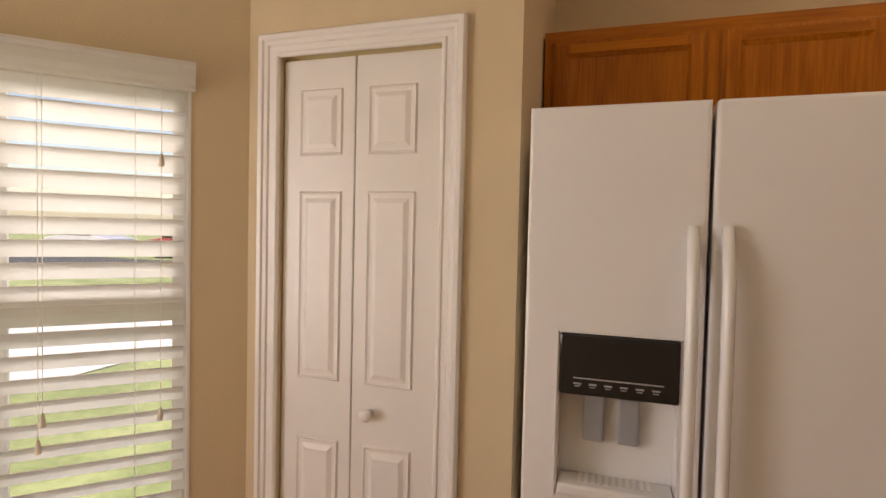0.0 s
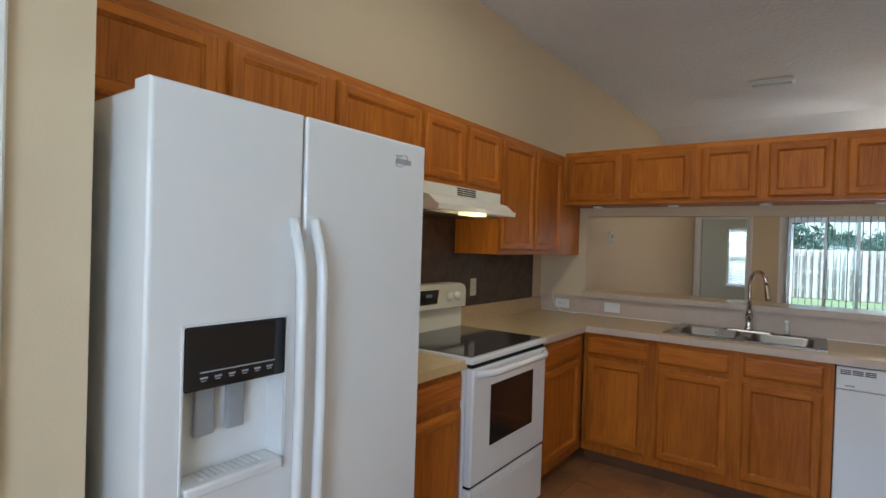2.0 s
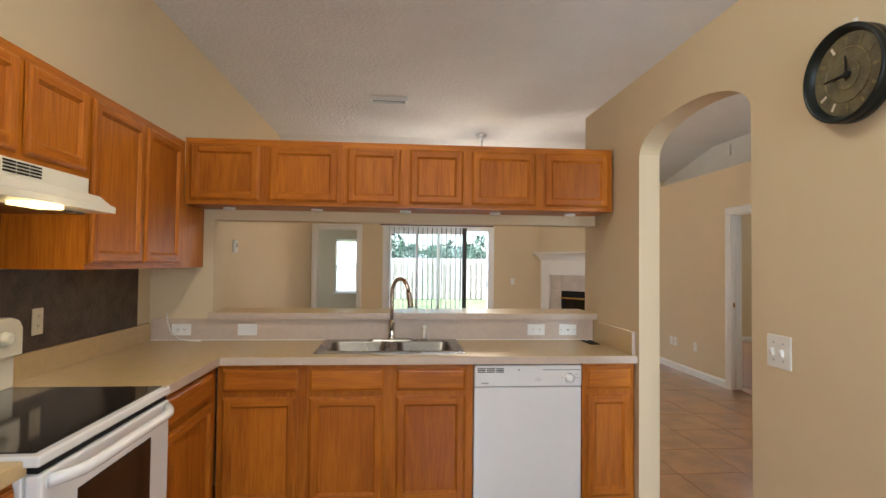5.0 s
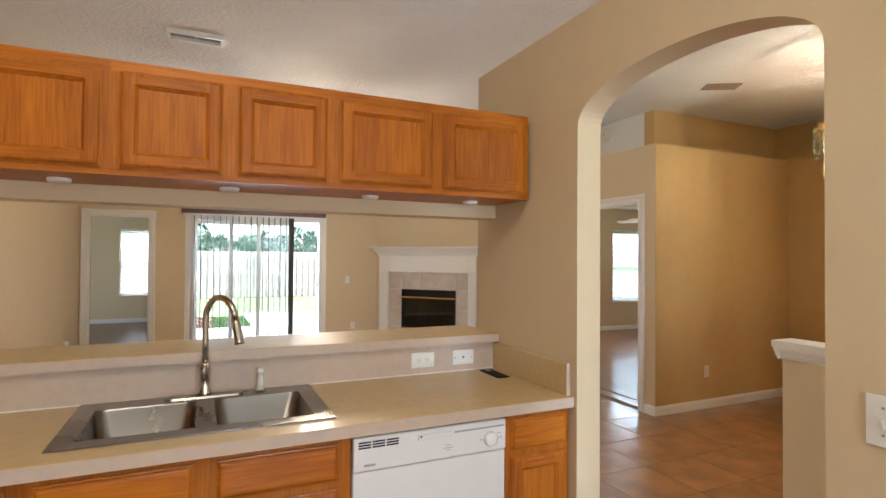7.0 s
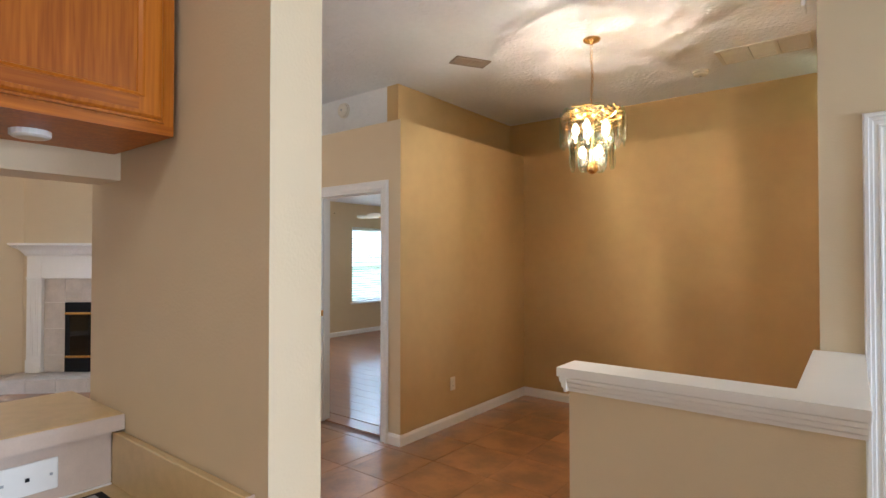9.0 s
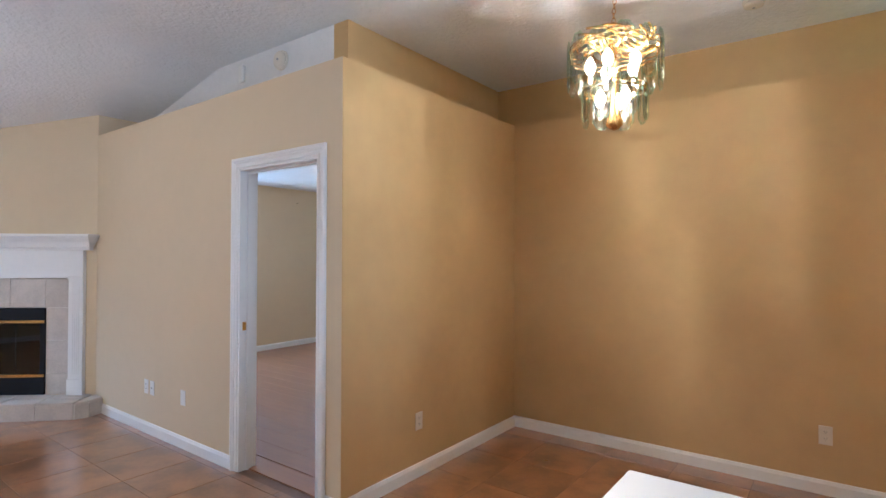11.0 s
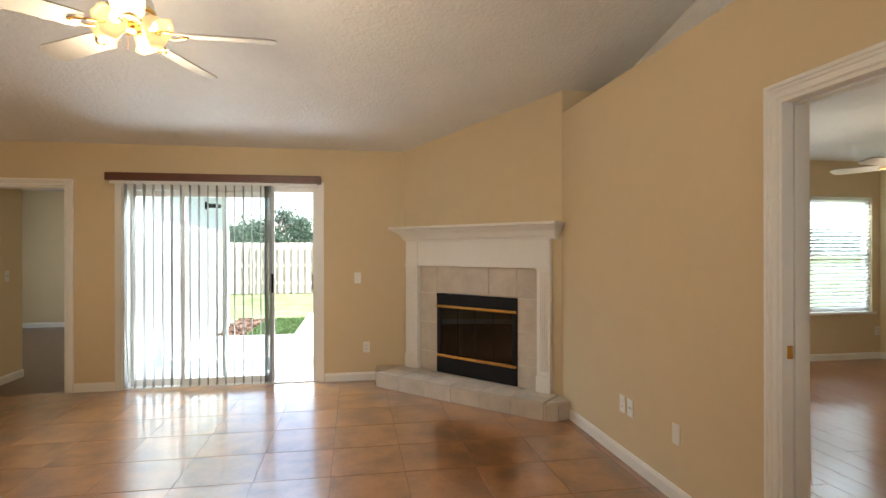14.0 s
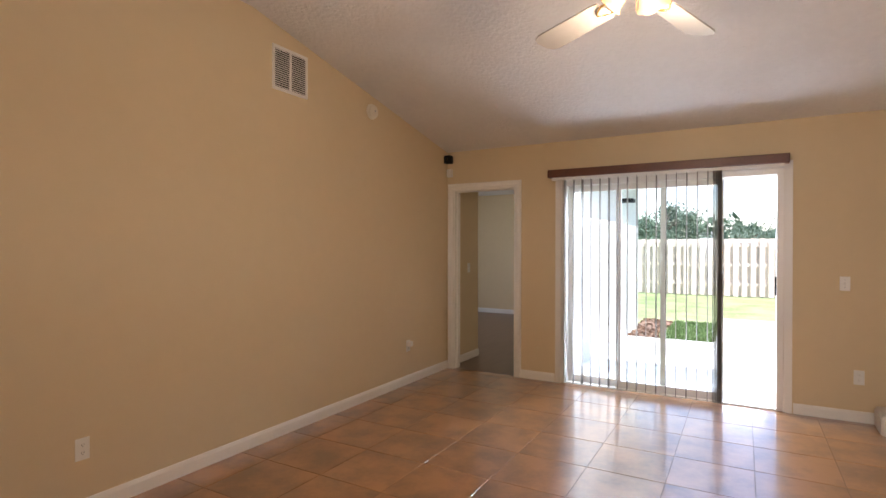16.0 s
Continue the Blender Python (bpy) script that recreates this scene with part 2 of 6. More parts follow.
G_TUBE = glow("lit_diffuser", (1.0, 0.93, 0.70), 0.9)
G_HOOD = glow("lit_hood_lens", (1.0, 0.78, 0.32), 0.75)


# ---- helpers for meshes ----
def add_box(bm, x0, y0, z0, x1, y1, z1, m=None):
    vs = [bm.verts.new(Vector(v)) for v in ((x0, y0, z0), (x1, y0, z0), (x1, y1, z0), (x0, y1, z0), (x0, y0, z1), (x1, y0, z1), (x1, y1, z1), (x0, y1, z1))]
    for f in ((0, 3, 2, 1), (4, 5, 6, 7), (0, 1, 5, 4), (1, 2, 6, 5), (2, 3, 7, 6), (3, 0, 4, 7)):
        bm.faces.new([vs[i] for i in f])
    if m is not None:
        bmesh.ops.transform(bm, matrix=m, verts=vs)
    return vs


def box(x0, y0, z0, x1, y1, z1, bevel=0.0, segments=2):
    bm = bmesh.new()
    add_box(bm, min(x0, x1), min(y0, y1), min(z0, z1), max(x0, x1), max(y0, y1), max(z0, z1))
    if bevel:
        bmesh.ops.bevel(bm, geom=bm.edges[:], offset=bevel, segments=segments, affect="EDGES", profile=0.5)
    return bm


def boxes(*rows):
    bm = bmesh.new()
    for r in rows:
        add_box(bm, *r)
    return bm


def lathe(profile, steps=24, m=None):
    """A turned shape about z from (radius, height) pairs."""
    bm = bmesh.new()
    rings = []
    for r, z in profile:
        rings.append([bm.verts.new((max(r, 1e-4) * math.cos(2 * math.pi * k / steps), max(r, 1e-4) * math.sin(2 * math.pi * k / steps), z)) for k in range(steps)])
    for a, b in zip(rings, rings[1:]):
        for k in range(steps):
            bm.faces.new((a[k], a[(k + 1) % steps], b[(k + 1) % steps], b[k]))
    bm.faces.new(rings[0][::-1])
    bm.faces.new(rings[-1])
    bmesh.ops.recalc_face_normals(bm, faces=bm.faces[:])
    if m is not None:
        bmesh.ops.transform(bm, matrix=m, verts=bm.verts[:])
    return bm


def prism(outline, depth, m=None, bevel=0.0):
    """An outline in x and z, drawn out along y from 0 to depth."""
    bm = bmesh.new()
    a = [bm.verts.new((x, 0, z)) for x, z in outline]
    b = [bm.verts.new((x, depth, z)) for x, z in outline]
    bm.faces.new(a)
    bm.faces.new(b[::-1])
    for k in range(len(a)):
        j = (k + 1) % len(a)
        bm.faces.new((a[k], b[k], b[j], a[j]))
    bmesh.ops.recalc_face_normals(bm, faces=bm.faces[:])
    if bevel:
        bmesh.ops.bevel(bm, geom=bm.edges[:], offset=bevel, segments=2, affect="EDGES", profile=0.5)
    if m is not None:
        bmesh.ops.transform(bm, matrix=m, verts=bm.verts[:])
    return bm


def tube(points, radius, steps=10, taper=None):
    """A round bar along points."""
    bm = bmesh.new()
    pts = [Vector(p) for p in points]
    rings = []
    side = None
    for k, p in enumerate(pts):
        d = (pts[min(k + 1, len(pts) - 1)] - pts[max(k - 1, 0)]).normalized()
        if side is None:
            side = d.orthogonal().normalized()
        side = (side - d * side.dot(d)).normalized()
        up = d.cross(side)
        r = taper[k] if taper else radius
        rings.append([bm.verts.new(p + r * (math.cos(2 * math.pi * i / steps) * side + math.sin(2 * math.pi * i / steps) * up)) for i in range(steps)])
    for a, b in zip(rings, rings[1:]):
        for i in range(steps):
            bm.faces.new((a[i], a[(i + 1) % steps], b[(i + 1) % steps], b[i]))
    bm.faces.new(rings[0][::-1])
    bm.faces.new(rings[-1])
    bmesh.ops.recalc_face_normals(bm, faces=bm.faces[:])
    return bm


def mesh_of(name, bm, mat, smooth=False):
    me = bpy.data.meshes.new(name)
    bm.to_mesh(me)
    bm.free()
    me.materials.append(mat)
    if smooth:
        me.shade_smooth()
    return me


def part(name, bm, mat, parent, label="", smooth=False):
    ob = new(name, mesh_of(name, bm, mat, smooth))
    ob.parent = parent
    if label:
        ob["label"] = label
    return ob


def thing(name, m, label, category, group=""):
    ob = new(name)
    ob.empty_display_size = 0.1
    ob.matrix_world = m
    return tagged(ob, label, category, group)


def solid(name, bm, mat, label, category, m=None, smooth=False, kind="", group=""):
    ob = new(name, mesh_of(name, bm, mat, smooth))
    if m is not None:
        ob.matrix_world = m
    return tagged(ob, label, category, group, kind)


def structure(name, bm, mat, label="", category=""):
    return tagged(new(name, mesh_of(name, bm, mat)), label, category, kind="structure")


# ---- the building's shell ----
CEIL, LEDGE, RIDGE_X, EAVE = 3.05, 2.573, 7.05, 2.465
N_Y, FAR_X, ARCH_Y, LIV_Y, DIN_X, DIN_Y, ENT_Y = 2.20, 9.81, -0.687, -3.192, 5.02, -5.165, -3.05


def wall_bm(axis, a0, a1, b0, b1, z0, z1, openings=()):
    """A wall along axis from a0 to a1, between the faces b0 and b1, with openings (from, to, sill, head)."""
    bm = bmesh.new()

    def put(p, q, lo, hi):
        if q - p > 1e-4 and hi - lo > 1e-4:
            if axis == "x":
                add_box(bm, p, b0, lo, q, b1, hi)
            else:
                add_box(bm, b0, p, lo, b1, q, hi)

    at = a0
    for p, q, lo, hi in sorted(openings):
        put(at, p, z0, z1)
        put(p, q, z0, lo)
        put(p, q, hi, z1)
        at = q
    put(at, a1, z0, z1)
    return bm


wall_north = structure("wall_north", wall_bm("x", -0.7, FAR_X, N_Y, N_Y + 0.14, 0, CEIL), M_WALL, "smooth beige painted wall of kitchen and living room", "wall")
wall_far = structure("wall_east", wall_bm("y", -3.33, N_Y + 0.14, FAR_X, FAR_X + 0.14, 0, EAVE + 0.1, [(1.365, 2.115, 0, 2.035), (-1.055, 0.865, 0, 2.065)]), M_WALL, "beige living room wall with patio door and doorway", "wall")
wall_living = structure("wall_south", wall_bm("x", DIN_X, FAR_X, LIV_Y - 0.13, LIV_Y, 0, LEDGE, [(5.215, 6.03, 0, 2.035)]), M_WALL, "beige partition with plant ledge on top and bedroom doorway", "wall")
bm = wall_bm("x", DIN_X + 0.56, 8.373, LIV_Y - 0.57, LIV_Y - 0.43, LEDGE, CEIL)
structure("wall_upper", bm, M_CEIL, "white textured upper wall set back behind the ledge", "wall")
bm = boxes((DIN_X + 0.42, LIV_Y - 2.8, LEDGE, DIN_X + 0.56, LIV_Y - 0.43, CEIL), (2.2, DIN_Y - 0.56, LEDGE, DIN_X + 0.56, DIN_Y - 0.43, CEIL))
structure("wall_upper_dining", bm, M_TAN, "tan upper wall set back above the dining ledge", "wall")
structure("wall_dining_east", wall_bm("y", DIN_Y - 0.13, LIV_Y - 0.13, DIN_X, DIN_X + 0.13, 0, LEDGE), M_TAN, "warm tan dining wall", "wall")
structure("dining_wall_face", boxes((DIN_X - 0.003, LIV_Y - 0.13, 0, DIN_X, LIV_Y - 0.002, LEDGE)), M_TAN, "warm tan wall end", "wall")
structure("wall_dining_south", wall_bm("x", 2.2, DIN_X, DIN_Y - 0.13, DIN_Y, 0, LEDGE), M_TAN, "warm tan dining wall with ledge", "wall")
structure("ledge_top", boxes((DIN_X + 0.13, DIN_Y - 0.5, LEDGE - 0.02, DIN_X + 0.5, LIV_Y - 0.13, LEDGE - 0.002), (DIN_X + 0.5, LIV_Y - 0.5, LEDGE - 0.02, 8.374, LIV_Y - 0.13, LEDGE - 0.002), (2.2, DIN_Y - 0.5, LEDGE - 0.02, DIN_X + 0.13, DIN_Y - 0.13, LEDGE - 0.002)), M_WALL, "plant ledge on top of the partition", "ledge")
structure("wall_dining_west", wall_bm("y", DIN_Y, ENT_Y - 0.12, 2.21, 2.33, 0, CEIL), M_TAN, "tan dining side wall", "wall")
structure("wall_entry", wall_bm("x", -1.7, 2.33, ENT_Y - 0.12, ENT_Y, 0, CEIL, [(1.33, 2.105, 0, 2.035)]), M_WALL, "beige entry wall with closet door", "wall")
# the entry opening, y -2.4 to -1.4, is added for its fill lamp
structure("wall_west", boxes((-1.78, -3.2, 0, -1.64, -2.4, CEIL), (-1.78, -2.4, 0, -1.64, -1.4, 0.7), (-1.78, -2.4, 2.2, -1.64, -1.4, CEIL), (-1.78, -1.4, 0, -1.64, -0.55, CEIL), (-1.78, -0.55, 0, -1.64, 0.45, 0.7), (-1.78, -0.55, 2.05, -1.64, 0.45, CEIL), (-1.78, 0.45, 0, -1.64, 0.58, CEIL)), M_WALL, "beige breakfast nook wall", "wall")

# the arched partition
bm = wall_bm("x", -1.64, 3.89, ARCH_Y - 0.118, ARCH_Y, 0, 2.47, [(2.11, 3.043, 0, 2.47)])
head = [(2.11, 2.005), (2.11, 2.47), (3.043, 2.47), (3.043, 2.005)]
head += [(2.5765 + 0.4665 * math.cos(a), 2.005 + 0.170 * math.sin(a) ** 0.86) for a in [math.pi * k / 28 for k in range(1, 28)]]
hb = prism(head, 0.118, Matrix.Translation((0, ARCH_Y - 0.118, 0)))
me = bpy.data.meshes.new("arch_head")
hb.to_mesh(me)
bm.from_mesh(me)
hb.free()
wall_arch = structure("wall_arch", bm, M_WALL, "beige partition with an arched opening", "wall")

# knee wall with the pass-through above it
bm = boxes((3.70, ARCH_Y, 0, 3.84, N_Y, 1.05), (3.70, 1.815, 1.05, 3.84, N_Y, 2.125), (3.70, ARCH_Y, 1.68, 3.84, 1.815, 2.125))
structure("wall_pass_through", bm, M_WALL, "beige half wall with pass-through opening to living room", "wall")

# pantry box and the slanted wall of the nook
PAN_Y = 1.50
structure("wall_pantry", boxes((-0.714, PAN_Y, 0, -0.605, PAN_Y + 0.11, CEIL), (-0.097, PAN_Y, 0, 0.118, PAN_Y + 0.11, CEIL), (-0.605, PAN_Y, 1.985, -0.097, PAN_Y + 0.11, CEIL), (0.02, PAN_Y + 0.11, 0, 0.118, N_Y, CEIL)), M_WALL, "beige pantry wall", "wall")
BAY = pose(-0.714, PAN_Y, 0, 0, 0, 225)
bay = bmesh.new()
for r in ((0, -0.13, 0, 0.16, 0, CEIL), (0.16, -0.13, 0, 1.06, 0, 0.50), (0.16, -0.13, 1.90, 1.06, 0, CEIL), (1.06, -0.13, 0, 1.36, 0, CEIL)):
    add_box(bay, *r, m=BAY)
structure("wall_bay", bay, M_WALL, "beige slanted nook wall with window", "wall")

# the corner chase of the fireplace
FIRE = Matrix.Translation((9.81, -1.963, 0)) @ Matrix.Rotation(math.atan2(-1.232, -1.437), 4, "Z")
FIRE_LEN = 1.893
bm = bmesh.new()
for r in ((0, 0, 0, 0.49, 0.10, 0.955), (1.443, 0, 0, FIRE_LEN, 0.10, 0.955), (0.49, 0, 0, 1.443, 0.10, 0.15), (0, 0, 0.955, FIRE_LEN, 0.10, CEIL)):
    add_box(bm, *r, m=FIRE)
add_box(bm, 8.375, LIV_Y - 0.45, LEDGE, 8.46, LIV_Y, CEIL)
structure("wall_chase", bm, M_WALL, "beige slanted chimney chase across the corner", "wall")

# ceilings
bm = boxes((-1.8, -6.0, CEIL, RIDGE_X, N_Y + 0.14, CEIL + 0.1))
sl = [(RIDGE_X, CEIL), (RIDGE_X, CEIL + 0.1), (FAR_X + 0.14, EAVE + 0.08), (FAR_X + 0.14, EAVE - 0.029)]
hb = prism(sl, N_Y + 0.14 + 3.95, Matrix.Translation((0, -3.95, 0)))
me = bpy.data.meshes.new("slope")
hb.to_mesh(me)
bm.from_mesh(me)
hb.free()
structure("ceiling", bm, M_CEIL, "white knockdown textured vaulted ceiling", "ceiling")

# bedroom behind the partition
# second opening is added, out of view, to let the bedroom fill in
structure("wall_bedroom_east", wall_bm("y", -8.2, -3.33, 9.78, 9.92, 0, 2.6, [(-7.93, -7.02, 0.60, 2.06), (-5.2, -4.2, 0.70, 2.10)]), M_WALL, "beige bedroom wall with window", "wall")
structure("wall_bedroom_south", wall_bm("x", 5.0, 9.78, -8.19, -8.05, 0, 2.6, [(8.40, 9.20, 0, 2.035)]), M_WALL, "beige bedroom wall with closet door", "wall")
structure("wall_bedroom_west", wall_bm("y", -8.19, DIN_Y - 0.13, 5.02, 5.15, 0, 2.6), M_WALL, "beige bedroom wall", "wall")
structure("ceiling_bedroom", boxes((5.15, -8.19, 2.505, 9.92, LIV_Y - 0.13, 2.55)), M_CEIL, "white textured bedroom ceiling", "ceiling")

# back hall and room behind the far wall
# gap at x 11.9 to 12.9 is added for the back room fill
structure("wall_hall_north", boxes((9.95, N_Y, 0, 10.62, N_Y + 0.12, 2.5), (10.50, N_Y + 0.12, 0, 10.62, 5.0, 2.5), (10.62, 4.88, 0, 11.9, 5.0, 2.5), (11.9, 4.88, 0, 12.9, 5.0, 0.7), (11.9, 4.88, 2.1, 12.9, 5.0, 2.5), (12.9, 4.88, 0, 14.84, 5.0, 2.5)), M_WALL, "beige back room wall", "wall")
structure("wall_hall_south", wall_bm("x", 9.95, 14.84, 0.98, 1.10, -0.2, 2.5), M_WALL, "beige back room wall", "wall")
structure("wall_hall_east", wall_bm("y", 1.10, 5.0, 14.70, 14.84, -0.2, 2.5, [(1.74, 2.34, 0.60, 2.06)]), M_WALL, "beige back room wall with window", "wall")
structure("ceiling_hall", boxes((9.95, 1.0, 2.47, 14.84, 5.0, 2.55)), M_CEIL, "white textured back room ceiling", "ceiling")

# floors
structure("floor", boxes((-1.8, -6.0, -0.12, FAR_X, N_Y + 0.1, -0.0018)), M_GROUT, "brown grout bed under the floor tiles", "floor")
structure("floor_bedroom", boxes((5.15, -8.19, -0.12, 9.78, LIV_Y - 0.10, -0.001)), M_WOODFLOOR, "reddish brown wood laminate bedroom floor", "floor")
structure("floor_hall", boxes((FAR_X, 1.10, -0.12, 14.7, 5.0, -0.001)), M_DARKFLOOR, "dark brown wood laminate floor", "floor")


# ---- baseboards and casings ----
BASE = [(0, 0), (0.014, 0), (0.014, 0.066), (0.009, 0.078), (0.006, 0.086), (0, 0.088)]


def baseboard(name, p, q, side):
    """A moulded board from p to q; side: to which side of that line it stands out."""
    p, q = Vector((*p, 0)), Vector((*q, 0))
    d = (q - p).normalized()
    out = Vector((-d.y, d.x, 0)) * side
    m = Matrix(((out.x, d.x, 0, p.x), (out.y, d.y, 0, p.y), (0, 0, 1, 0), (0, 0, 0, 1)))
    bm = prism(BASE, (q - p).length, m)
    return structure("baseboard", bm, M_TRIM, "white painted wooden baseboard", "baseboard")


for p, q, side in (
    ((3.86, N_Y), (FAR_X, N_Y), -1), ((FAR_X, 1.295), (FAR_X, 0.93), -1), ((FAR_X, -1.12), (FAR_X, -1.66), -1), ((8.24, LIV_Y), (6.105, LIV_Y), -1),
    ((5.145, LIV_Y), (DIN_X, LIV_Y), -1), ((DIN_X, LIV_Y + 0.013), (DIN_X, DIN_Y), -1), ((DIN_X, DIN_Y), (2.33, DIN_Y), -1), ((2.33, DIN_Y), (2.33, ENT_Y), -1),
    ((3.09, ARCH_Y), (3.043, ARCH_Y), -1), ((3.043, ARCH_Y + 0.013), (3.043, ARCH_Y - 0.131), -1), ((3.043, ARCH_Y - 0.118), (3.89, ARCH_Y - 0.118), -1),
    ((2.11, ARCH_Y), (-1.64, ARCH_Y), -1), ((2.11, ARCH_Y - 0.131), (2.11, ARCH_Y + 0.013), -1),
    ((9.78, -3.33), (9.78, -8.05), -1), ((9.78, -8.05), (9.27, -8.05), -1), ((9.96, N_Y), (10.62, N_Y), -1), ((14.70, 4.8), (14.70, 1.10), -1),
    ((0.118, PAN_Y), (-0.04, PAN_Y), 1), ((-0.67, PAN_Y), (-0.714, PAN_Y), 1),
):
    baseboard("baseboard", p, q, side)

CASING = [(0, 0), (0, 0.009), (0.005, 0.013), (0.011, 0.013), (0.014, 0.009), (0.030, 0.010), (0.034, 0.016), (0.045, 0.017), (0.049, 0.023), (0.062, 0.023), (0.068, 0.015), (0.068, 0)]


def casing(owner, m, w, h, mat=M_TRIM, jamb=0.13):
    """Moulded trim round an opening w wide and h high: local x along the wall, y out of it into the room, from the opening's foot."""
    for name, ends in (("trim_left", [((-x, y, 0), (-x, y, h + x)) for x, y in CASING]),
                       ("trim_right", [((w + x, y, 0), (w + x, y, h + x)) for x, y in CASING]),
                       ("trim_head", [((-x, y, h + x), (w + x, y, h + x)) for x, y in CASING])):
        bm = bmesh.new()
        one, two = [bm.verts.new(a) for a, b in ends], [bm.verts.new(b) for a, b in ends]
        for i in range(len(ends)):
            j = (i + 1) % len(ends)
            bm.faces.new((one[i], one[j], two[j], two[i]))
        bm.faces.new(one)
        bm.faces.new(two[::-1])
        bmesh.ops.transform(bm, matrix=m, verts=bm.verts[:])
        bmesh.ops.recalc_face_normals(bm, faces=bm.faces[:])
        part(name, bm, mat, owner)
    if jamb:
        bm = bmesh.new()
        add_box(bm, 0.0, -jamb, 0, 0.016, 0.004, h, m=m)
        add_box(bm, w - 0.016, -jamb, 0, w, 0.004, h, m=m)
        add_box(bm, 0.016, -jamb, h - 0.016, w - 0.016, 0.004, h, m=m)
        bmesh.ops.recalc_face_normals(bm, faces=bm.faces[:])
        part("jamb", bm, mat, owner)
        bm = bmesh.new()
        for r in ((0.016, -0.085, 0, 0.027, -0.050, h - 0.016), (w - 0.027, -0.085, 0, w - 0.016, -0.050, h - 0.016), (0.027, -0.085, h - 0.027, w - 0.027, -0.050, h - 0.016)):
            add_box(bm, *r, m=m)
        bmesh.ops.recalc_face_normals(bm, faces=bm.faces[:])
        part("door_stop", bm, mat, owner)


def frame_at(x, y, z, angle):
    return pose(x, y, z, 0, 0, angle)


def empty_structure(name, label, category):
    return tagged(new(name), label, category, kind="structure")


d = empty_structure("door_frame_bedroom", "white moulded casing round the open bedroom doorway", "door frame")
casing(d, frame_at(6.03, LIV_Y, 0, 180) @ Matrix.Diagonal((1, -1, 1, 1)), 0.815, 2.035)
part("strike_plate", box(6.0115, LIV_Y - 0.046, 0.945, 6.0145, LIV_Y - 0.020, 1.0), M_BRASS, d, "brass strike plate")
d = empty_structure("door_frame_hall", "white moulded casing round the open hall doorway", "door frame")
casing(d, frame_at(FAR_X, 2.115, 0, -90) @ Matrix.Diagonal((1, -1, 1, 1)), 0.75, 2.035)
d = empty_structure("door_frame_closet", "white moulded casing round the entry closet door", "door frame")
casing(d, frame_at(1.33, ENT_Y, 0, 0), 0.775, 2.035)
d = empty_structure("door_frame_pantry", "white moulded casing round the pantry door", "door frame")
casing(d, frame_at(-0.605, PAN_Y, 0, 0) @ Matrix.Diagonal((1, -1, 1, 1)), 0.508, 1.962, jamb=0)
d = empty_structure("door_frame_bedroom_closet", "white casing round the bedroom closet door", "door frame")
casing(d, frame_at(8.40, -8.05, 0, 0), 0.80, 2.035)


# ---- kitchen cabinets ----
def framed_door(parent, x0, x1, z0, z1, y=-0.020, stile=0.056):
    """A door with a routed outer edge, stiles and rails mitred by shadow lines, and a recessed flat panel; the front at y."""
    t = 0.019
    outer = [(x0, z0), (x1, z0), (x1, z1), (x0, z1)]

    def ring(bm, inset, dy):
        return [bm.verts.new((x + (inset if x == x0 else -inset), y + dy, z + (inset if z == z0 else -inset))) for x, z in outer]

    bm = bmesh.new()
    rings = [ring(bm, i, dy) for i, dy in ((0.012, t), (0.012, 0.0155), (0.0, 0.0155), (0.0, 0.0120), (0.005, 0.0105), (0.006, 0.0065), (0.010, 0.002), (0.016, 0.0), (stile - 0.012, 0.0), (stile - 0.009, 0.004), (stile - 0.002, 0.009), (stile, 0.0135))]
    for a, b in zip(rings, rings[1:]):
        for k in range(4):
            bm.faces.new((a[k], a[(k + 1) % 4], b[(k + 1) % 4], b[k]))
    bmesh.ops.recalc_face_normals(bm, faces=bm.faces[:])
    door = part("door", bm, M_OAK, parent)
    s = stile - 0.001
    part("panel", box(x0 + s, y + 0.0125, z0 + s, x1 - s, y + t - 0.001, z1 - s), M_OAK, door)
    for za, zb in ((z0 + 0.017, z0 + stile - 0.013), (z1 - stile + 0.013, z1 - 0.017)):
        part("rail", box(x0 + stile, y - 0.0006, za, x1 - stile, y + 0.004, zb), M_OAK_H, door)
    return door


def drawer_front(parent, x0, x1, z0, z1, y=-0.020):
    bm = bmesh.new()
    outer = [(x0, z0), (x1, z0), (x1, z1), (x0, z1)]
    rings = [[bm.verts.new((x + (i if x == x0 else -i), y + dy, z + (i if z == z0 else -i))) for x, z in outer] for i, dy in ((0.012, 0.0195), (0.012, 0.0155), (0.0, 0.0155), (0.0, 0.0120), (0.006, 0.0105), (0.008, 0.006), (0.014, 0.001), (0.022, 0.0))]
    for a, b in zip(rings, rings[1:]):
        for k in range(4):
            bm.faces.new((a[k], a[(k + 1) % 4], b[(k + 1) % 4], b[k]))
    bm.faces.new(rings[-1])
    bmesh.ops.recalc_face_normals(bm, faces=bm.faces[:])
    return part("drawer_front", bm, M_OAK_H, parent)


def wall_cabinet(m, w, z0, z1, depth, doors, label, group):
    t = thing("wall_cabinet", m, label, "cabinet", group)
    part("body", box(0, 0, z0, w, depth, z1), M_OAK, t)
    part("bottom_rail", boxes((0.0005, -0.0008, z0, w - 0.0005, 0.0, z0 + 0.020)), M_OAK_H, t)
    part("top_rail", boxes((0.0005, -0.0008, z1 - 0.036, w - 0.0005, 0.0, z1)), M_OAK_H, t)
    for a, b in doors:
        framed_door(t, a, b, z0 + 0.024, z1 - 0.034)
    return t


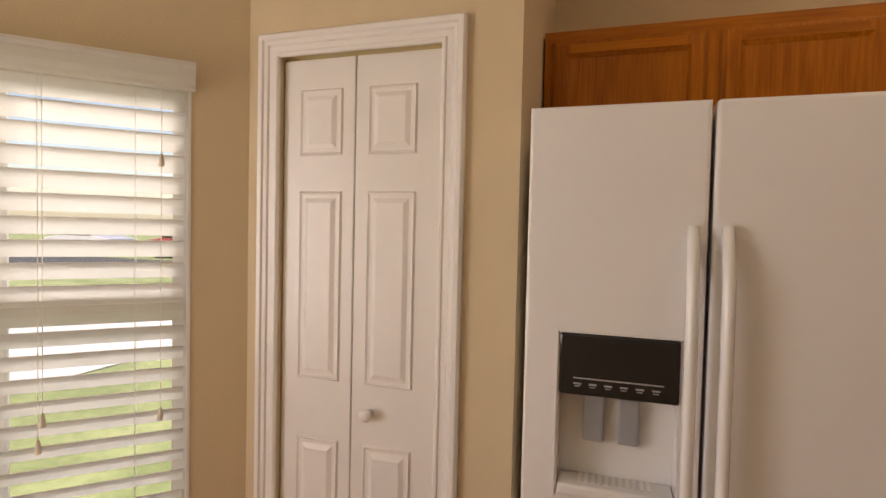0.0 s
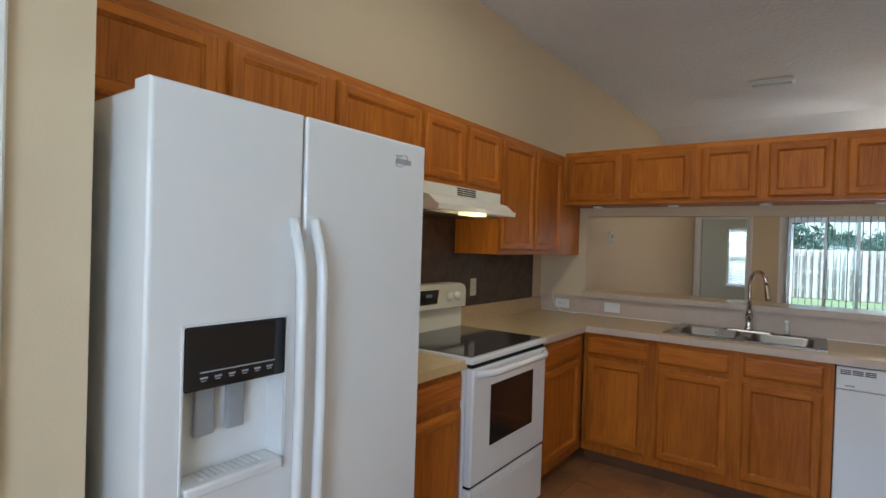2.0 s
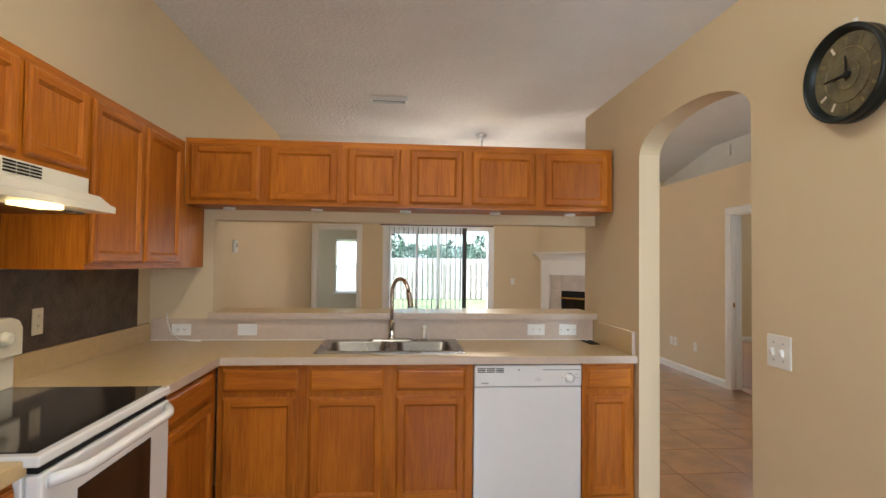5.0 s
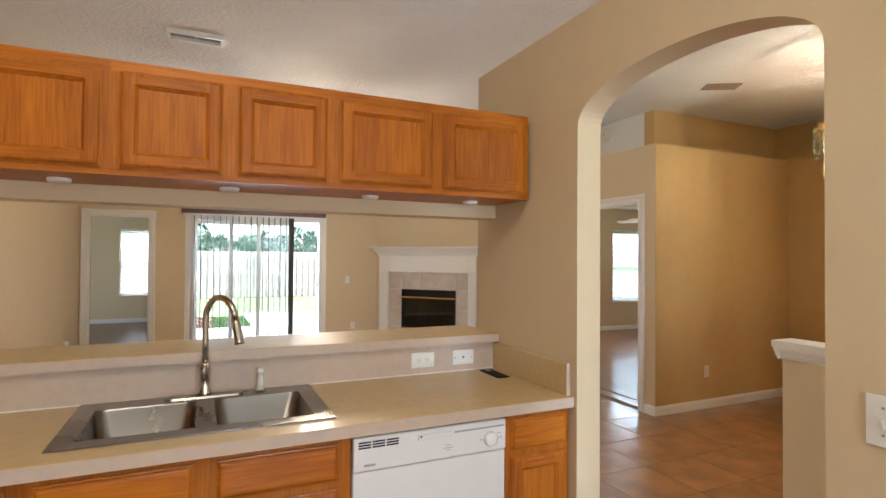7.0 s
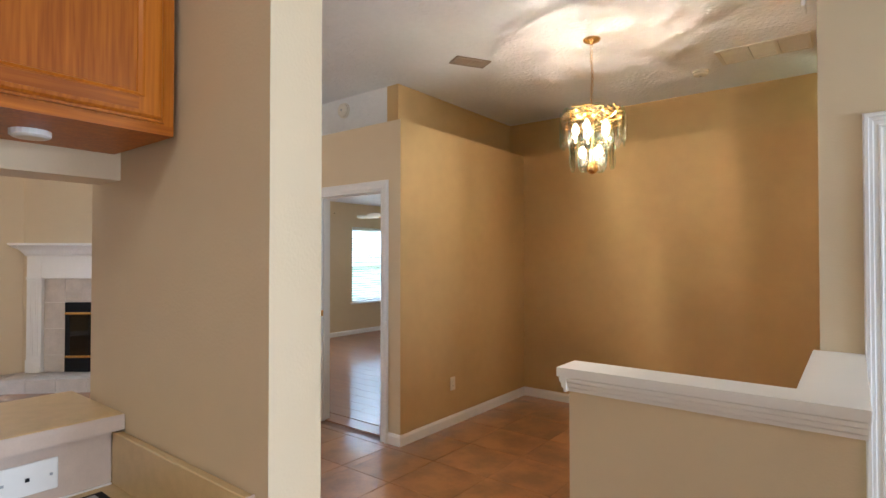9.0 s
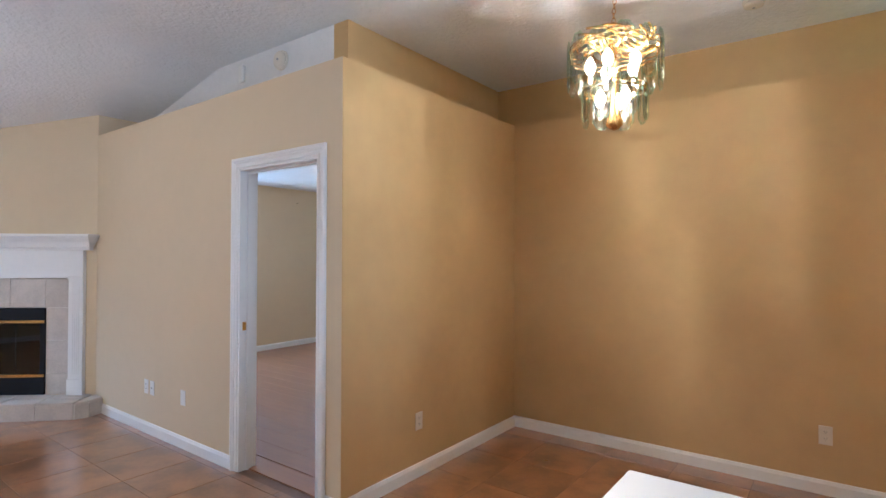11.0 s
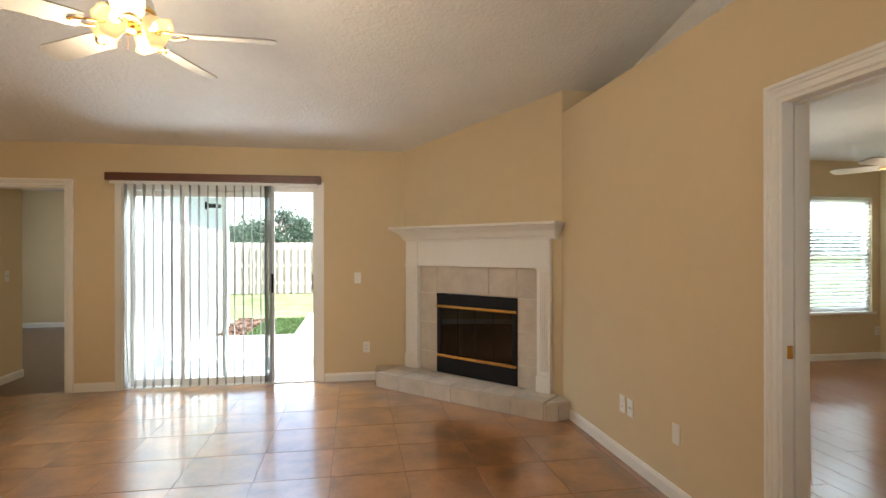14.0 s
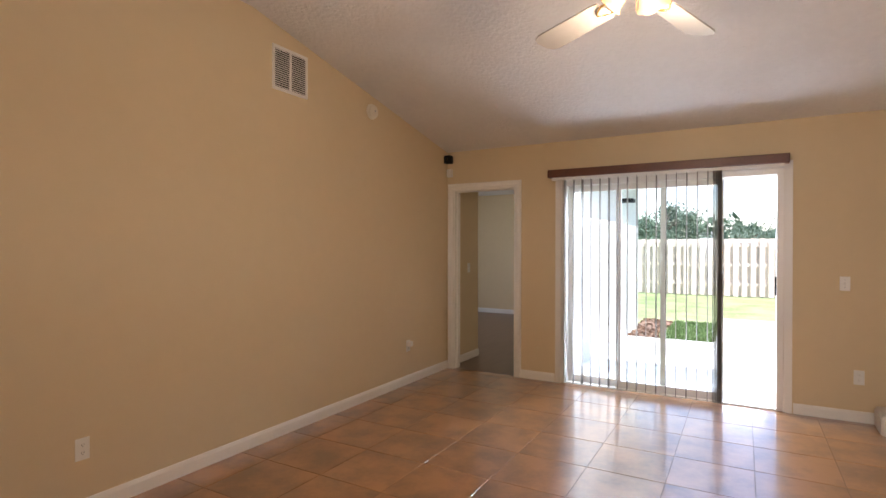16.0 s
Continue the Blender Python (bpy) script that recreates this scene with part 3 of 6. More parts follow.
def base_cabinet(m, w, fronts, label, group, depth=0.58, open_top=False):
    """fronts: (from, to, with a drawer)."""
    t = thing("base_cabinet", m, label, "cabinet", group)
    if open_top:
        part("face_frame", boxes((0, 0, 0.088, w, 0.018, 0.872)), M_OAK, t)
        part("side_panel", boxes((0, 0.018, 0.088, 0.018, depth, 0.872)), M_OAK, t)
        part("side_panel", boxes((w - 0.018, 0.018, 0.088, w, depth, 0.872)), M_OAK, t)
        part("bottom_panel", boxes((0.018, 0.018, 0.088, w - 0.018, depth, 0.106)), M_OAK, t)
    else:
        part("body", box(0, 0, 0.088, w, depth, 0.872), M_OAK, t)
    part("toe_kick", box(0.001, 0.055, 0.0, w - 0.001, depth, 0.0875), M_OAK_SHADED, t, "recessed toe kick with shade in its brown")
    for a, b, drawer in fronts:
        if drawer:
            drawer_front(t, a, b, 0.730, 0.852)
            framed_door(t, a, b, 0.142, 0.703)
        else:
            framed_door(t, a, b, 0.125, 0.852)
    return t


FRONT_N, FRONT_P = 1.88, 3.38
WALL_RUN = [
    (0.125, 0.965, 1.775, [(0.025, 0.475), (0.515, 0.925)], "honey oak wall cabinet over the refrigerator"),
    (1.09, 0.565, 1.375, [(0.02, 0.545)], "honey oak wall cabinet beside the range hood"),
    (1.655, 0.765, 1.735, [(0.02, 0.365), (0.40, 0.745)], "short honey oak wall cabinet above the range hood"),
    (2.42, 0.955, 1.375, [(0.02, 0.448), (0.472, 0.885)], "tall honey oak corner wall cabinet with two doors"),
]
for x, w, z0, doors, label in WALL_RUN:
    t = wall_cabinet(pose(x, FRONT_N, 0), w, z0, 2.103, 0.318, doors, label, "wall cabinets")
part("filler", box(0.955, 0.0, 1.375, 1.278, 0.318, 1.742), M_OAK, t, "plain oak blind corner side")
cuts = [1.878, 1.43, 0.978, 0.606, 0.232, -0.216, -0.672]
for k in range(3):
    a, b, c = cuts[2 * k], cuts[2 * k + 1], cuts[2 * k + 2]
    wall_cabinet(pose(FRONT_P, a, 0, 0, 0, -90), a - c - 0.0003, 1.745, 2.13, 0.318, [(0.026, a - b - 0.026), (a - b + 0.026, a - c - 0.024)], "honey oak wall cabinet hung over the pass-through", "pass-through cabinets")
for y in (1.68, 1.15, 0.60, 0.03, -0.46):
    t = thing("puck_light", pose(3.55, y, 1.745), "small white round puck light under the oak cabinet", "light", "puck lights")
    part("ring", lathe([(0.036, -0.001), (0.036, -0.012), (0.030, -0.016), (0.024, -0.016)], 20), M_PLATE, t, smooth=False)
    part("lens", lathe([(0.024, -0.0165), (0.015, -0.018), (0.001, -0.0185)], 16), M_SMOKE, t)

base_cabinet(pose(1.09, 1.585, 0), 0.548, [(0.02, 0.53, True)], "honey oak base cabinet between refrigerator and stove", "base cabinets", depth=0.60)
t = base_cabinet(pose(2.405, 1.585, 0), 0.68, [(0.03, 0.60, True)], "honey oak corner base cabinet beside the stove", "base cabinets", depth=0.60)
base_cabinet(pose(3.09, 1.575, 0, 0, 0, -90), 0.46, [(0.025, 0.412, True)], "honey oak base cabinet in the corner", "base cabinets", depth=0.60)
base_cabinet(pose(3.09, 1.114, 0, 0, 0, -90), 0.886, [(0.010, 0.405, True), (0.468, 0.845, True)], "honey oak sink base cabinet with two doors", "base cabinets", depth=0.60, open_top=True)
base_cabinet(pose(3.09, -0.382, 0, 0, 0, -90), 0.298, [(0.022, 0.28, True)], "narrow honey oak base cabinet beside the dishwasher", "base cabinets", depth=0.60)

# worktops, with the hole for the sink
C0, C1 = 0.874, 0.915
SX0, SX1, SY0, SY1 = 3.165, 3.655, 0.275, 1.085
t = thing("countertop", pose(0, 0, 0), "tan laminate worktop with pinkish edge, L-shaped", "countertop")
bm = bmesh.new()
gx, gy = (2.405, 3.06, SX0, SX1, 3.699), (ARCH_Y + 0.002, SY0, SY1, 1.56, 2.199)
grid = {}
for i in range(4):
    for j in range(4):
        if (i == 0 and j < 3) or (i == 2 and j == 1):
            continue
        bm.faces.new([grid.setdefault(q, bm.verts.new((gx[q[0]], gy[q[1]], C1))) if q not in grid else grid[q] for q in ((i, j), (i + 1, j), (i + 1, j + 1), (i, j + 1))])
down = bmesh.ops.extrude_face_region(bm, geom=bm.faces[:])
for v in down["geom"]:
    if isinstance(v, bmesh.types.BMVert):
        v.co.z = C0
bmesh.ops.recalc_face_normals(bm, faces=bm.faces[:])
part("top", bm, M_LAM, t)
part("front_edge", boxes((3.057, ARCH_Y + 0.002, C0, 3.0598, 1.56, C1 - 0.002), (2.405, 1.557, C0, 3.0598, 1.5598, C1 - 0.002)), M_LAM_PINK, t, "pale pinkish laminate edge")
part("backsplash", boxes((2.405, 2.181, C1, 3.681, 2.199, 1.022)), M_LAM, t)
part("side_splash", box(3.085, ARCH_Y + 0.002, C1, 3.681, ARCH_Y + 0.021, 1.045, bevel=0.002, segments=1), M_LAM, t)
part("splash_cap", boxes((3.082, ARCH_Y + 0.002, C1, 3.0848, ARCH_Y + 0.021, 1.046)), M_LAM_PINK, t)
part("back_panel", boxes((3.682, ARCH_Y + 0.022, C1 + 0.003, 3.699, 2.18, 1.049)), M_LAM_PINK, t, "pinkish beige laminate back panel")
part("caulk_line", boxes((3.677, ARCH_Y + 0.022, C1, 3.6818, 2.18, C1 + 0.004)), M_TRIM, t)
t = thing("countertop", pose(0, 0, 0), "small tan laminate worktop beside the stove", "countertop")
part("top", box(1.085, 1.56, C0, 1.640, 2.199, C1, bevel=0.002, segments=1), M_LAM, t)
t = thing("bar_ledge", pose(0, 0, 0), "tan laminate bar ledge on the half wall", "ledge")
part("top", box(3.655, ARCH_Y + 0.003, 1.051, 4.02, 1.83, 1.092, bevel=0.003, segments=1), M_LAM, t)
part("front_edge", boxes((3.652, ARCH_Y + 0.003, 1.052, 3.6548, 1.83, 1.090)), M_LAM_PINK, t)

# dark panels on the wall behind the stove
t = thing("backsplash_panel", pose(0, 0, 0), "dark brown metallic panel behind the stove", "backsplash")
part("panel", boxes((1.09, 2.192, 0.95, 2.418, 2.1985, 1.73)), M_SPLASH, t)
part("panel", boxes((2.42, 2.192, 1.024, 3.53, 2.1985, 1.374)), M_SPLASH, t)


# ---- sink and taps ----
def sink():
    t = thing("kitchen_sink", pose(0, 0, C1), "double bowl stainless steel drop-in sink", "sink")
    ymid = 0.665
    bowls = [(3.215, 3.560, 0.705, 1.035), (3.215, 3.560, 0.325, 0.645)]
    bm = bmesh.new()
    x_edges = (SX0 - 0.012, 3.215, 3.560, SX1 + 0.012)
    y_edges = (SY0 - 0.012, 0.325, 0.645, 0.705, 1.035, SY1 + 0.012)
    for i in range(3):
        for j in range(5):
            if i == 1 and j in (1, 3):
                continue
            add_box(bm, x_edges[i], y_edges[j], 0.001, x_edges[i + 1], y_edges[j + 1], 0.006)
    part("rim", bm, M_STEEL, t)
    for x0, x1, y0, y1 in bowls:
        bm = bmesh.new()
        rings = []
        for inset, z, r in ((0.0, 0.006, 0.035), (0.004, 0.0, 0.04), (0.016, -0.15, 0.06), (0.05, -0.178, 0.06), (0.13, -0.182, 0.03)):
            ring = []
            for cx, cy, a0 in ((x1 - inset - r, y1 - inset - r, 0), (x0 + inset + r, y1 - inset - r, 90), (x0 + inset + r, y0 + inset + r, 180), (x1 - inset - r, y0 + inset + r, 270)):
                for k in range(6):
                    a = radians(a0 + 18 * k)
                    ring.append(bm.verts.new((cx + r * math.cos(a), cy + r * math.sin(a), z)))
            rings.append(ring)
        for a, b in zip(rings, rings[1:]):
            for k in range(24):
                bm.faces.new((a[k], a[(k + 1) % 24], b[(k + 1) % 24], b[k]))
        bm.faces.new(rings[-1])
        bmesh.ops.recalc_face_normals(bm, faces=bm.faces[:])
        bmesh.ops.reverse_faces(bm, faces=bm.faces[:])
        bowl = part("bowl", bm, M_STEEL, t, smooth=True)
        part("drain", lathe([(0.042, -0.1815), (0.042, -0.179), (0.03, -0.178), (0.02, -0.180)], 20, Matrix.Translation(((x0 + x1) / 2, (y0 + y1) / 2, 0))), M_CHROME, bowl)


sink()


def faucet():
    t = thing("faucet", pose(3.615, 0.678, C1 + 0.006), "brushed nickel pull-down gooseneck faucet", "faucet")
    plate = [(0.030 * math.cos(a) , 0.115 * (1 if math.sin(a) >= 0 else -1) + 0.030 * math.sin(a)) for a in [2 * math.pi * k / 24 for k in range(24)]]
    bm = bmesh.new()
    lo = [bm.verts.new((x, y, 0)) for x, y in plate]
    hi = [bm.verts.new((x * 0.85, y * 0.97, 0.008)) for x, y in plate]
    bm.faces.new(lo[::-1])
    bm.faces.new(hi)
    for k in range(24):
        bm.faces.new((lo[k], lo[(k + 1) % 24], hi[(k + 1) % 24], hi[k]))
    part("base_plate", bm, M_STEEL, t)
    part("body", lathe([(0.026, 0.007), (0.026, 0.02), (0.020, 0.035), (0.021, 0.08), (0.024, 0.10), (0.018, 0.125), (0.014, 0.14)], 24), M_CHROME, t, smooth=True)
    arc = [(0, 0, 0.13), (0, 0, 0.22), (0, 0, 0.30)]
    d = Vector((-0.80, -0.60, 0))
    for k in range(1, 13):
        a = math.pi * k / 13
        q = d * (0.085 - 0.085 * math.cos(a))
        arc.append((q.x, q.y, 0.30 + 0.095 * math.sin(a)))
    part("neck", tube(arc, 0.0125, 14), M_CHROME, t, smooth=True)
    e = Vector(arc[-1])
    e2 = e + Vector((d.x * 0.028, d.y * 0.028, -0.10))
    part("spray_head", tube([e, e.lerp(e2, 0.3), e.lerp(e2, 0.9), e2], 0.015, 16, [0.0135, 0.016, 0.019, 0.0175]), M_CHROME, t, smooth=True)
    part("lever", tube([(-0.02, 0.0, 0.078), (-0.045, -0.004, 0.090), (-0.062, -0.008, 0.125), (-0.066, -0.009, 0.145)], 0.006, 10, [0.011, 0.008, 0.007, 0.005]), M_CHROME, t, smooth=True)


faucet()
t = thing("soap_dispenser", pose(3.612, 0.470, C1 + 0.006), "white soap dispenser pump beside the faucet", "soap dispenser")
part("collar", lathe([(0.020, 0), (0.020, 0.006), (0.015, 0.010)], 18), M_CHROME, t)
part("pump", lathe([(0.013, 0.010), (0.012, 0.05), (0.009, 0.065), (0.008, 0.07), (0.013, 0.078), (0.014, 0.086), (0.009, 0.095), (0.002, 0.098)], 18), M_PLATE, t, smooth=True)
t = thing("cover_plate", pose(3.55, -0.598, C1 + 0.001), "black flat vent plate lying on the worktop", "vent plate")
part("plate", box(-0.09, -0.032, 0, 0.09, 0.032, 0.004, bevel=0.001, segments=1), M_BLACKM, t)
part("tab", box(0.05, -0.012, 0.004, 0.075, 0.012, 0.006), M_GREYP, t)
cable = [(3.69, 2.09, 1.09), (3.685, 2.085, 1.04), (3.678, 2.06, 0.97), (3.66, 2.0, 0.925), (3.63, 1.93, 0.921), (3.61, 1.85, 0.920)]
solid("cable", tube(cable, 0.0035, 8), M_PLATE, "thin white cable lying on the worktop", "cable", smooth=True)


# ---- refrigerator ----
def refrigerator():
    X, Y, W, H = 0.164, 1.36, 0.876, 1.745
    t = thing("refrigerator", pose(X, Y, 0), "white side-by-side refrigerator with ice dispenser", "refrigerator")
    part("body", box(0.006, 0.075, 0.02, W - 0.006, 0.76, H - 0.012, bevel=0.006), M_APPL, t)
    part("base_grille", box(0.01, 0.03, 0.0, W - 0.01, 0.075, 0.095, bevel=0.003, segments=1), M_GREYP, t)
    split = 0.382
    # freezer door with its recess
    hx0, hx1, hz0, hz1 = 0.078, 0.337, 0.862, 1.236
    xs, zs = (0.0, hx0, hx1, split - 0.004), (0.105, hz0, hz1, H)
    bm = bmesh.new()
    g = {(i, k): bm.verts.new((xs[i], 0, zs[k])) for i in range(4) for k in range(4)}
    back = {(i, k): bm.verts.new((xs[i], 0.068, zs[k])) for i in (0, 3) for k in (0, 3)}
    for i in range(3):
        for k in range(3):
            if (i, k) != (1, 1):
                bm.faces.new((g[i, k], g[i + 1, k], g[i + 1, k + 1], g[i, k + 1]))
    bm.faces.new([g[0, k] for k in range(4)] + [back[0, 3], back[0, 0]])
    bm.faces.new([g[3, k] for k in range(3, -1, -1)] + [back[3, 0], back[3, 3]])
    bm.faces.new([g[i, 3] for i in range(4)] + [back[3, 3], back[0, 3]])
    bm.faces.new([g[i, 0] for i in range(3, -1, -1)] + [back[0, 0], back[3, 0]])
    bm.faces.new([back[0, 0], back[0, 3], back[3, 3], back[3, 0]])
    bmesh.ops.recalc_face_normals(bm, faces=bm.faces[:])
    rim = [e for e in bm.edges if all(abs(v.co.y) < 1e-6 for v in e.verts) and (all(abs(v.co.x - xs[0]) < 1e-6 for v in e.verts) or all(abs(v.co.x - xs[3]) < 1e-6 for v in e.verts) or all(abs(v.co.z - zs[0]) < 1e-6 for v in e.verts) or all(abs(v.co.z - zs[3]) < 1e-6 for v in e.verts))]
    bmesh.ops.bevel(bm, geom=rim, offset=0.009, segments=3, affect="EDGES", profile=0.5)
    door = part("freezer_door", bm, M_APPL, t)
    part("gasket", box(0.012, 0.0685, 0.12, split - 0.014, 0.0745, H - 0.016), M_GREYP, t)
    part("gasket", box(split + 0.014, 0.0685, 0.12, W - 0.012, 0.0745, H - 0.016), M_GREYP, t)
    part("refrigerator_door", box(split + 0.004, 0, 0.105, W, 0.068, H, bevel=0.009, segments=3), M_APPL, t)
    for x in (0.05, W - 0.09):
        part("hinge_cover", box(x - 0.03, 0.03, H - 0.013, x + 0.03, 0.11, H + 0.003, bevel=0.003), M_APPL, t)
    d = part("dispenser", boxes((hx0, 0.07, hz0, hx1, 0.074, hz1), (hx0 - 0.0005, 0, hz0, hx0 + 0.004, 0.07, hz1), (hx1 - 0.004, 0, hz0, hx1 + 0.0005, 0.07, hz1), (hx0, 0.0, hz1 - 0.004, hx1, 0.07, hz1), (hx0, 0.0, hz0, hx1, 0.07, hz0 + 0.006)), M_APPL, t, "white recessed water and ice dispenser")
    part("control_panel", box(hx0 + 0.003, -0.006, hz1 - 0.140, hx1 - 0.003, 0.05, hz1 - 0.001, bevel=0.005), M_BLACK, d, "glossy black control panel")
    part("surround", boxes((hx0 - 0.004, -0.004, hz0 - 0.004, hx0 - 0.0005, 0.0, hz1 + 0.003), (hx1 + 0.0005, -0.004, hz0 - 0.004, hx1 + 0.004, 0.0, hz1 + 0.003), (hx0 - 0.004, -0.004, hz1 + 0.0005, hx1 + 0.004, 0.0, hz1 + 0.004)), M_APPL, d)
    part("icon_line", boxes((hx0 + 0.035, -0.0072, hz1 - 0.102, hx1 - 0.035, -0.0062, hz1 - 0.099)), M_GREYP, d)
    for k in range(6):
        x = hx0 + 0.036 + 0.033 * k
        part("button_mark", boxes((x, -0.0072, hz1 - 0.115, x + 0.017, -0.0062, hz1 - 0.111), (x + 0.002, -0.0072, hz1 - 0.120, x + 0.014, -0.0062, hz1 - 0.118)), M_GREYP, d)
    for x in (0.128, 0.205):
        part("paddle", box(x + 0.006, 0.045, 0.975, x + 0.054, 0.062, 1.094, bevel=0.006), M_GREYP, d, "grey plastic paddle")
    tray = part("tray", box(hx0 + 0.006, -0.012, hz0 + 0.004, hx1 - 0.006, 0.069, hz0 + 0.030, bevel=0.006), M_APPL, d)
    part("grille", boxes(*[(hx0 + 0.05 + 0.015 * k, 0.012, hz0 + 0.0302, hx0 + 0.058 + 0.015 * k, 0.058, hz0 + 0.0325) for k in range(11)]), M_PLATE, d)
    for x, s in ((split - 0.035, -1), (split + 0.031, 1)):
        pts = []
        for k in range(25):
            f = k / 24
            bow = min(1.0, 5.5 * f, 5.5 * (1 - f))
            out = 0.004 + 0.036 * math.sin(bow * math.pi / 2) + 0.006 * math.sin(math.pi * f)
            pts.append((x, -out, 1.478 - 0.88 * f))
        bm = tube(pts, 0.0155, 12)
        bmesh.ops.transform(bm, matrix=Matrix.Translation((x, 0, 0)) @ Matrix.Diagonal((0.82, 1, 1, 1)) @ Matrix.Translation((-x, 0, 0)), verts=bm.verts[:])
        part("handle", bm, M_APPL, t, "white curved bar handle", smooth=True)
    part("badge", boxes((W - 0.145, -0.0012, H - 0.072, W - 0.075, 0.001, H - 0.056), (W - 0.147, -0.0014, H - 0.050, W - 0.12, 0.001, H - 0.046)), M_GREYP, t, "small grey badge")
    part("badge_swirl", tube([(W - 0.12 + 0.028 * math.cos(a), -0.001, H - 0.062 + 0.018 * math.sin(a) + 0.008 * math.cos(a)) for a in [6.1 * k / 20 for k in range(21)]], 0.001, 5), M_GREYP, t)


refrigerator()


# ---- stove, hood, dishwasher ----
def stove():
    t = thing("stove", pose(1.628, 1.535, 0), "white freestanding electric range with black glass top", "stove")
    w = 0.755
    part("body", box(0, 0.03, 0.03, w, 0.62, 0.895, bevel=0.004), M_APPL, t)
    part("cooktop_frame", box(-0.004, -0.012, 0.896, w + 0.004, 0.60, 0.925, bevel=0.006), M_APPL, t)
    part("cooktop_glass", box(0.02, 0.012, 0.9255, w - 0.02, 0.555, 0.929), M_BLACK, t, "black ceramic glass cooktop")
    d = part("oven_door", box(0.006, -0.012, 0.347, w - 0.006, 0.028, 0.875, bevel=0.008), M_APPL, t)
    part("window", box(0.160, -0.0145, 0.495, w - 0.160, -0.0118, 0.780, bevel=0.0012, segments=1), M_BLACK, d, "dark oven window")
    pts = [(0.03 + (w - 0.06) * k / 16, -0.014 - 0.045 * math.sin(min(1, 6 * min(k / 16, 1 - k / 16)) * math.pi / 2), 0.852) for k in range(17)]
    part("handle", tube(pts, 0.017, 12), M_APPL, d, smooth=True)
    dr = part("drawer", box(0.006, -0.010, 0.045, w - 0.006, 0.028, 0.334, bevel=0.008), M_APPL, t)
    part("recess", box(0.10, -0.0135, 0.270, w - 0.10, -0.0095, 0.300, bevel=0.002, segments=1), M_APPL, dr)
    part("drawer_gap", boxes((0.012, 0.0, 0.335, w - 0.012, 0.03, 0.346)), M_BLACKM, t)
    part("door_gap", boxes((0.012, 0.0, 0.877, w - 0.012, 0.03, 0.894)), M_BLACKM, t)
    part("riser", box(0.0, 0.565, 0.926, w, 0.625, 1.05, bevel=0.004), M_BISQUE, t)
    con = part("console", prism([(0.0, 1.05), (0.0, 1.155), (0.02, 1.183), (0.06, 1.197), (w - 0.06, 1.197), (w - 0.02, 1.183), (w, 1.155), (w, 1.05)], 0.085, Matrix.Translation((0, 0.535, 0)), bevel=0.006), M_BISQUE, t, "cream control console")
    part("clock_panel", prism([(0.30, 1.085), (0.285, 1.165), (0.47, 1.165), (0.455, 1.085)], 0.004, Matrix.Translation((0, 0.532, 0))), M_BLACK, con)
    for k in range(4):
        part("digit", boxes((0.352 + 0.014 * k, 0.5305, 1.125, 0.361 + 0.014 * k, 0.5318, 1.142)), M_GREYP, con)
    for x in (0.09, 0.175, 0.575, 0.655):
        part("knob", lathe([(0.030, 0), (0.029, 0.010), (0.022, 0.016), (0.020, 0.026), (0.012, 0.028)], 20, Matrix.Translation((x, 0.535, 1.122)) @ Matrix.Rotation(radians(90), 4, "X")), M_BISQUE, con, smooth=True)
    # black strip drawn as the shadow below the console
    part("shadow_strip", boxes((0.004, 0.56, 1.046, w - 0.004, 0.60, 1.0495)), M_BLACKM, t)


stove()


def hood():
    t = thing("range_hood", pose(1.655, 1.70, 0), "cream range hood with lit lamp over the stove", "range hood")
    w = 0.755
    side = [(0.06, 1.597), (0.06, 1.622), (0.08, 1.63), (0.12, 1.664), (0.165, 1.676), (0.165, 1.7335), (0.49, 1.7335), (0.49, 1.597)]
    m = Matrix(((0, 1, 0, 0), (1, 0, 0, 0), (0, 0, 1, 0), (0, 0, 0, 1)))
    bm = prism([(y, z) for y, z in side], w)
    bmesh.ops.transform(bm, matrix=m, verts=bm.verts[:])
    bmesh.ops.recalc_face_normals(bm, faces=bm.faces[:])
    part("shell", bm, M_BISQUE, t)
    part("vent_slots", boxes(*[(0.30 + 0.062 * i, 0.1625, 1.688 + 0.011 * k, 0.355 + 0.062 * i, 0.1655, 1.694 + 0.011 * k) for i in range(3) for k in range(4)]), M_BLACKM, t)
    part("filter", boxes((0.03, 0.16, 1.588, w - 0.03, 0.46, 1.5965)), M_STEEL, t)
    part("lamp_lens", box(0.30, 0.075, 1.582, 0.46, 0.155, 1.5965, bevel=0.004), G_HOOD, t, "lit yellow lamp lens")


hood()
lamp("hood_lamp", "POINT", pose(2.03, 1.77, 1.55), 0.65, (1.0, 0.74, 0.36), radius=0.04)


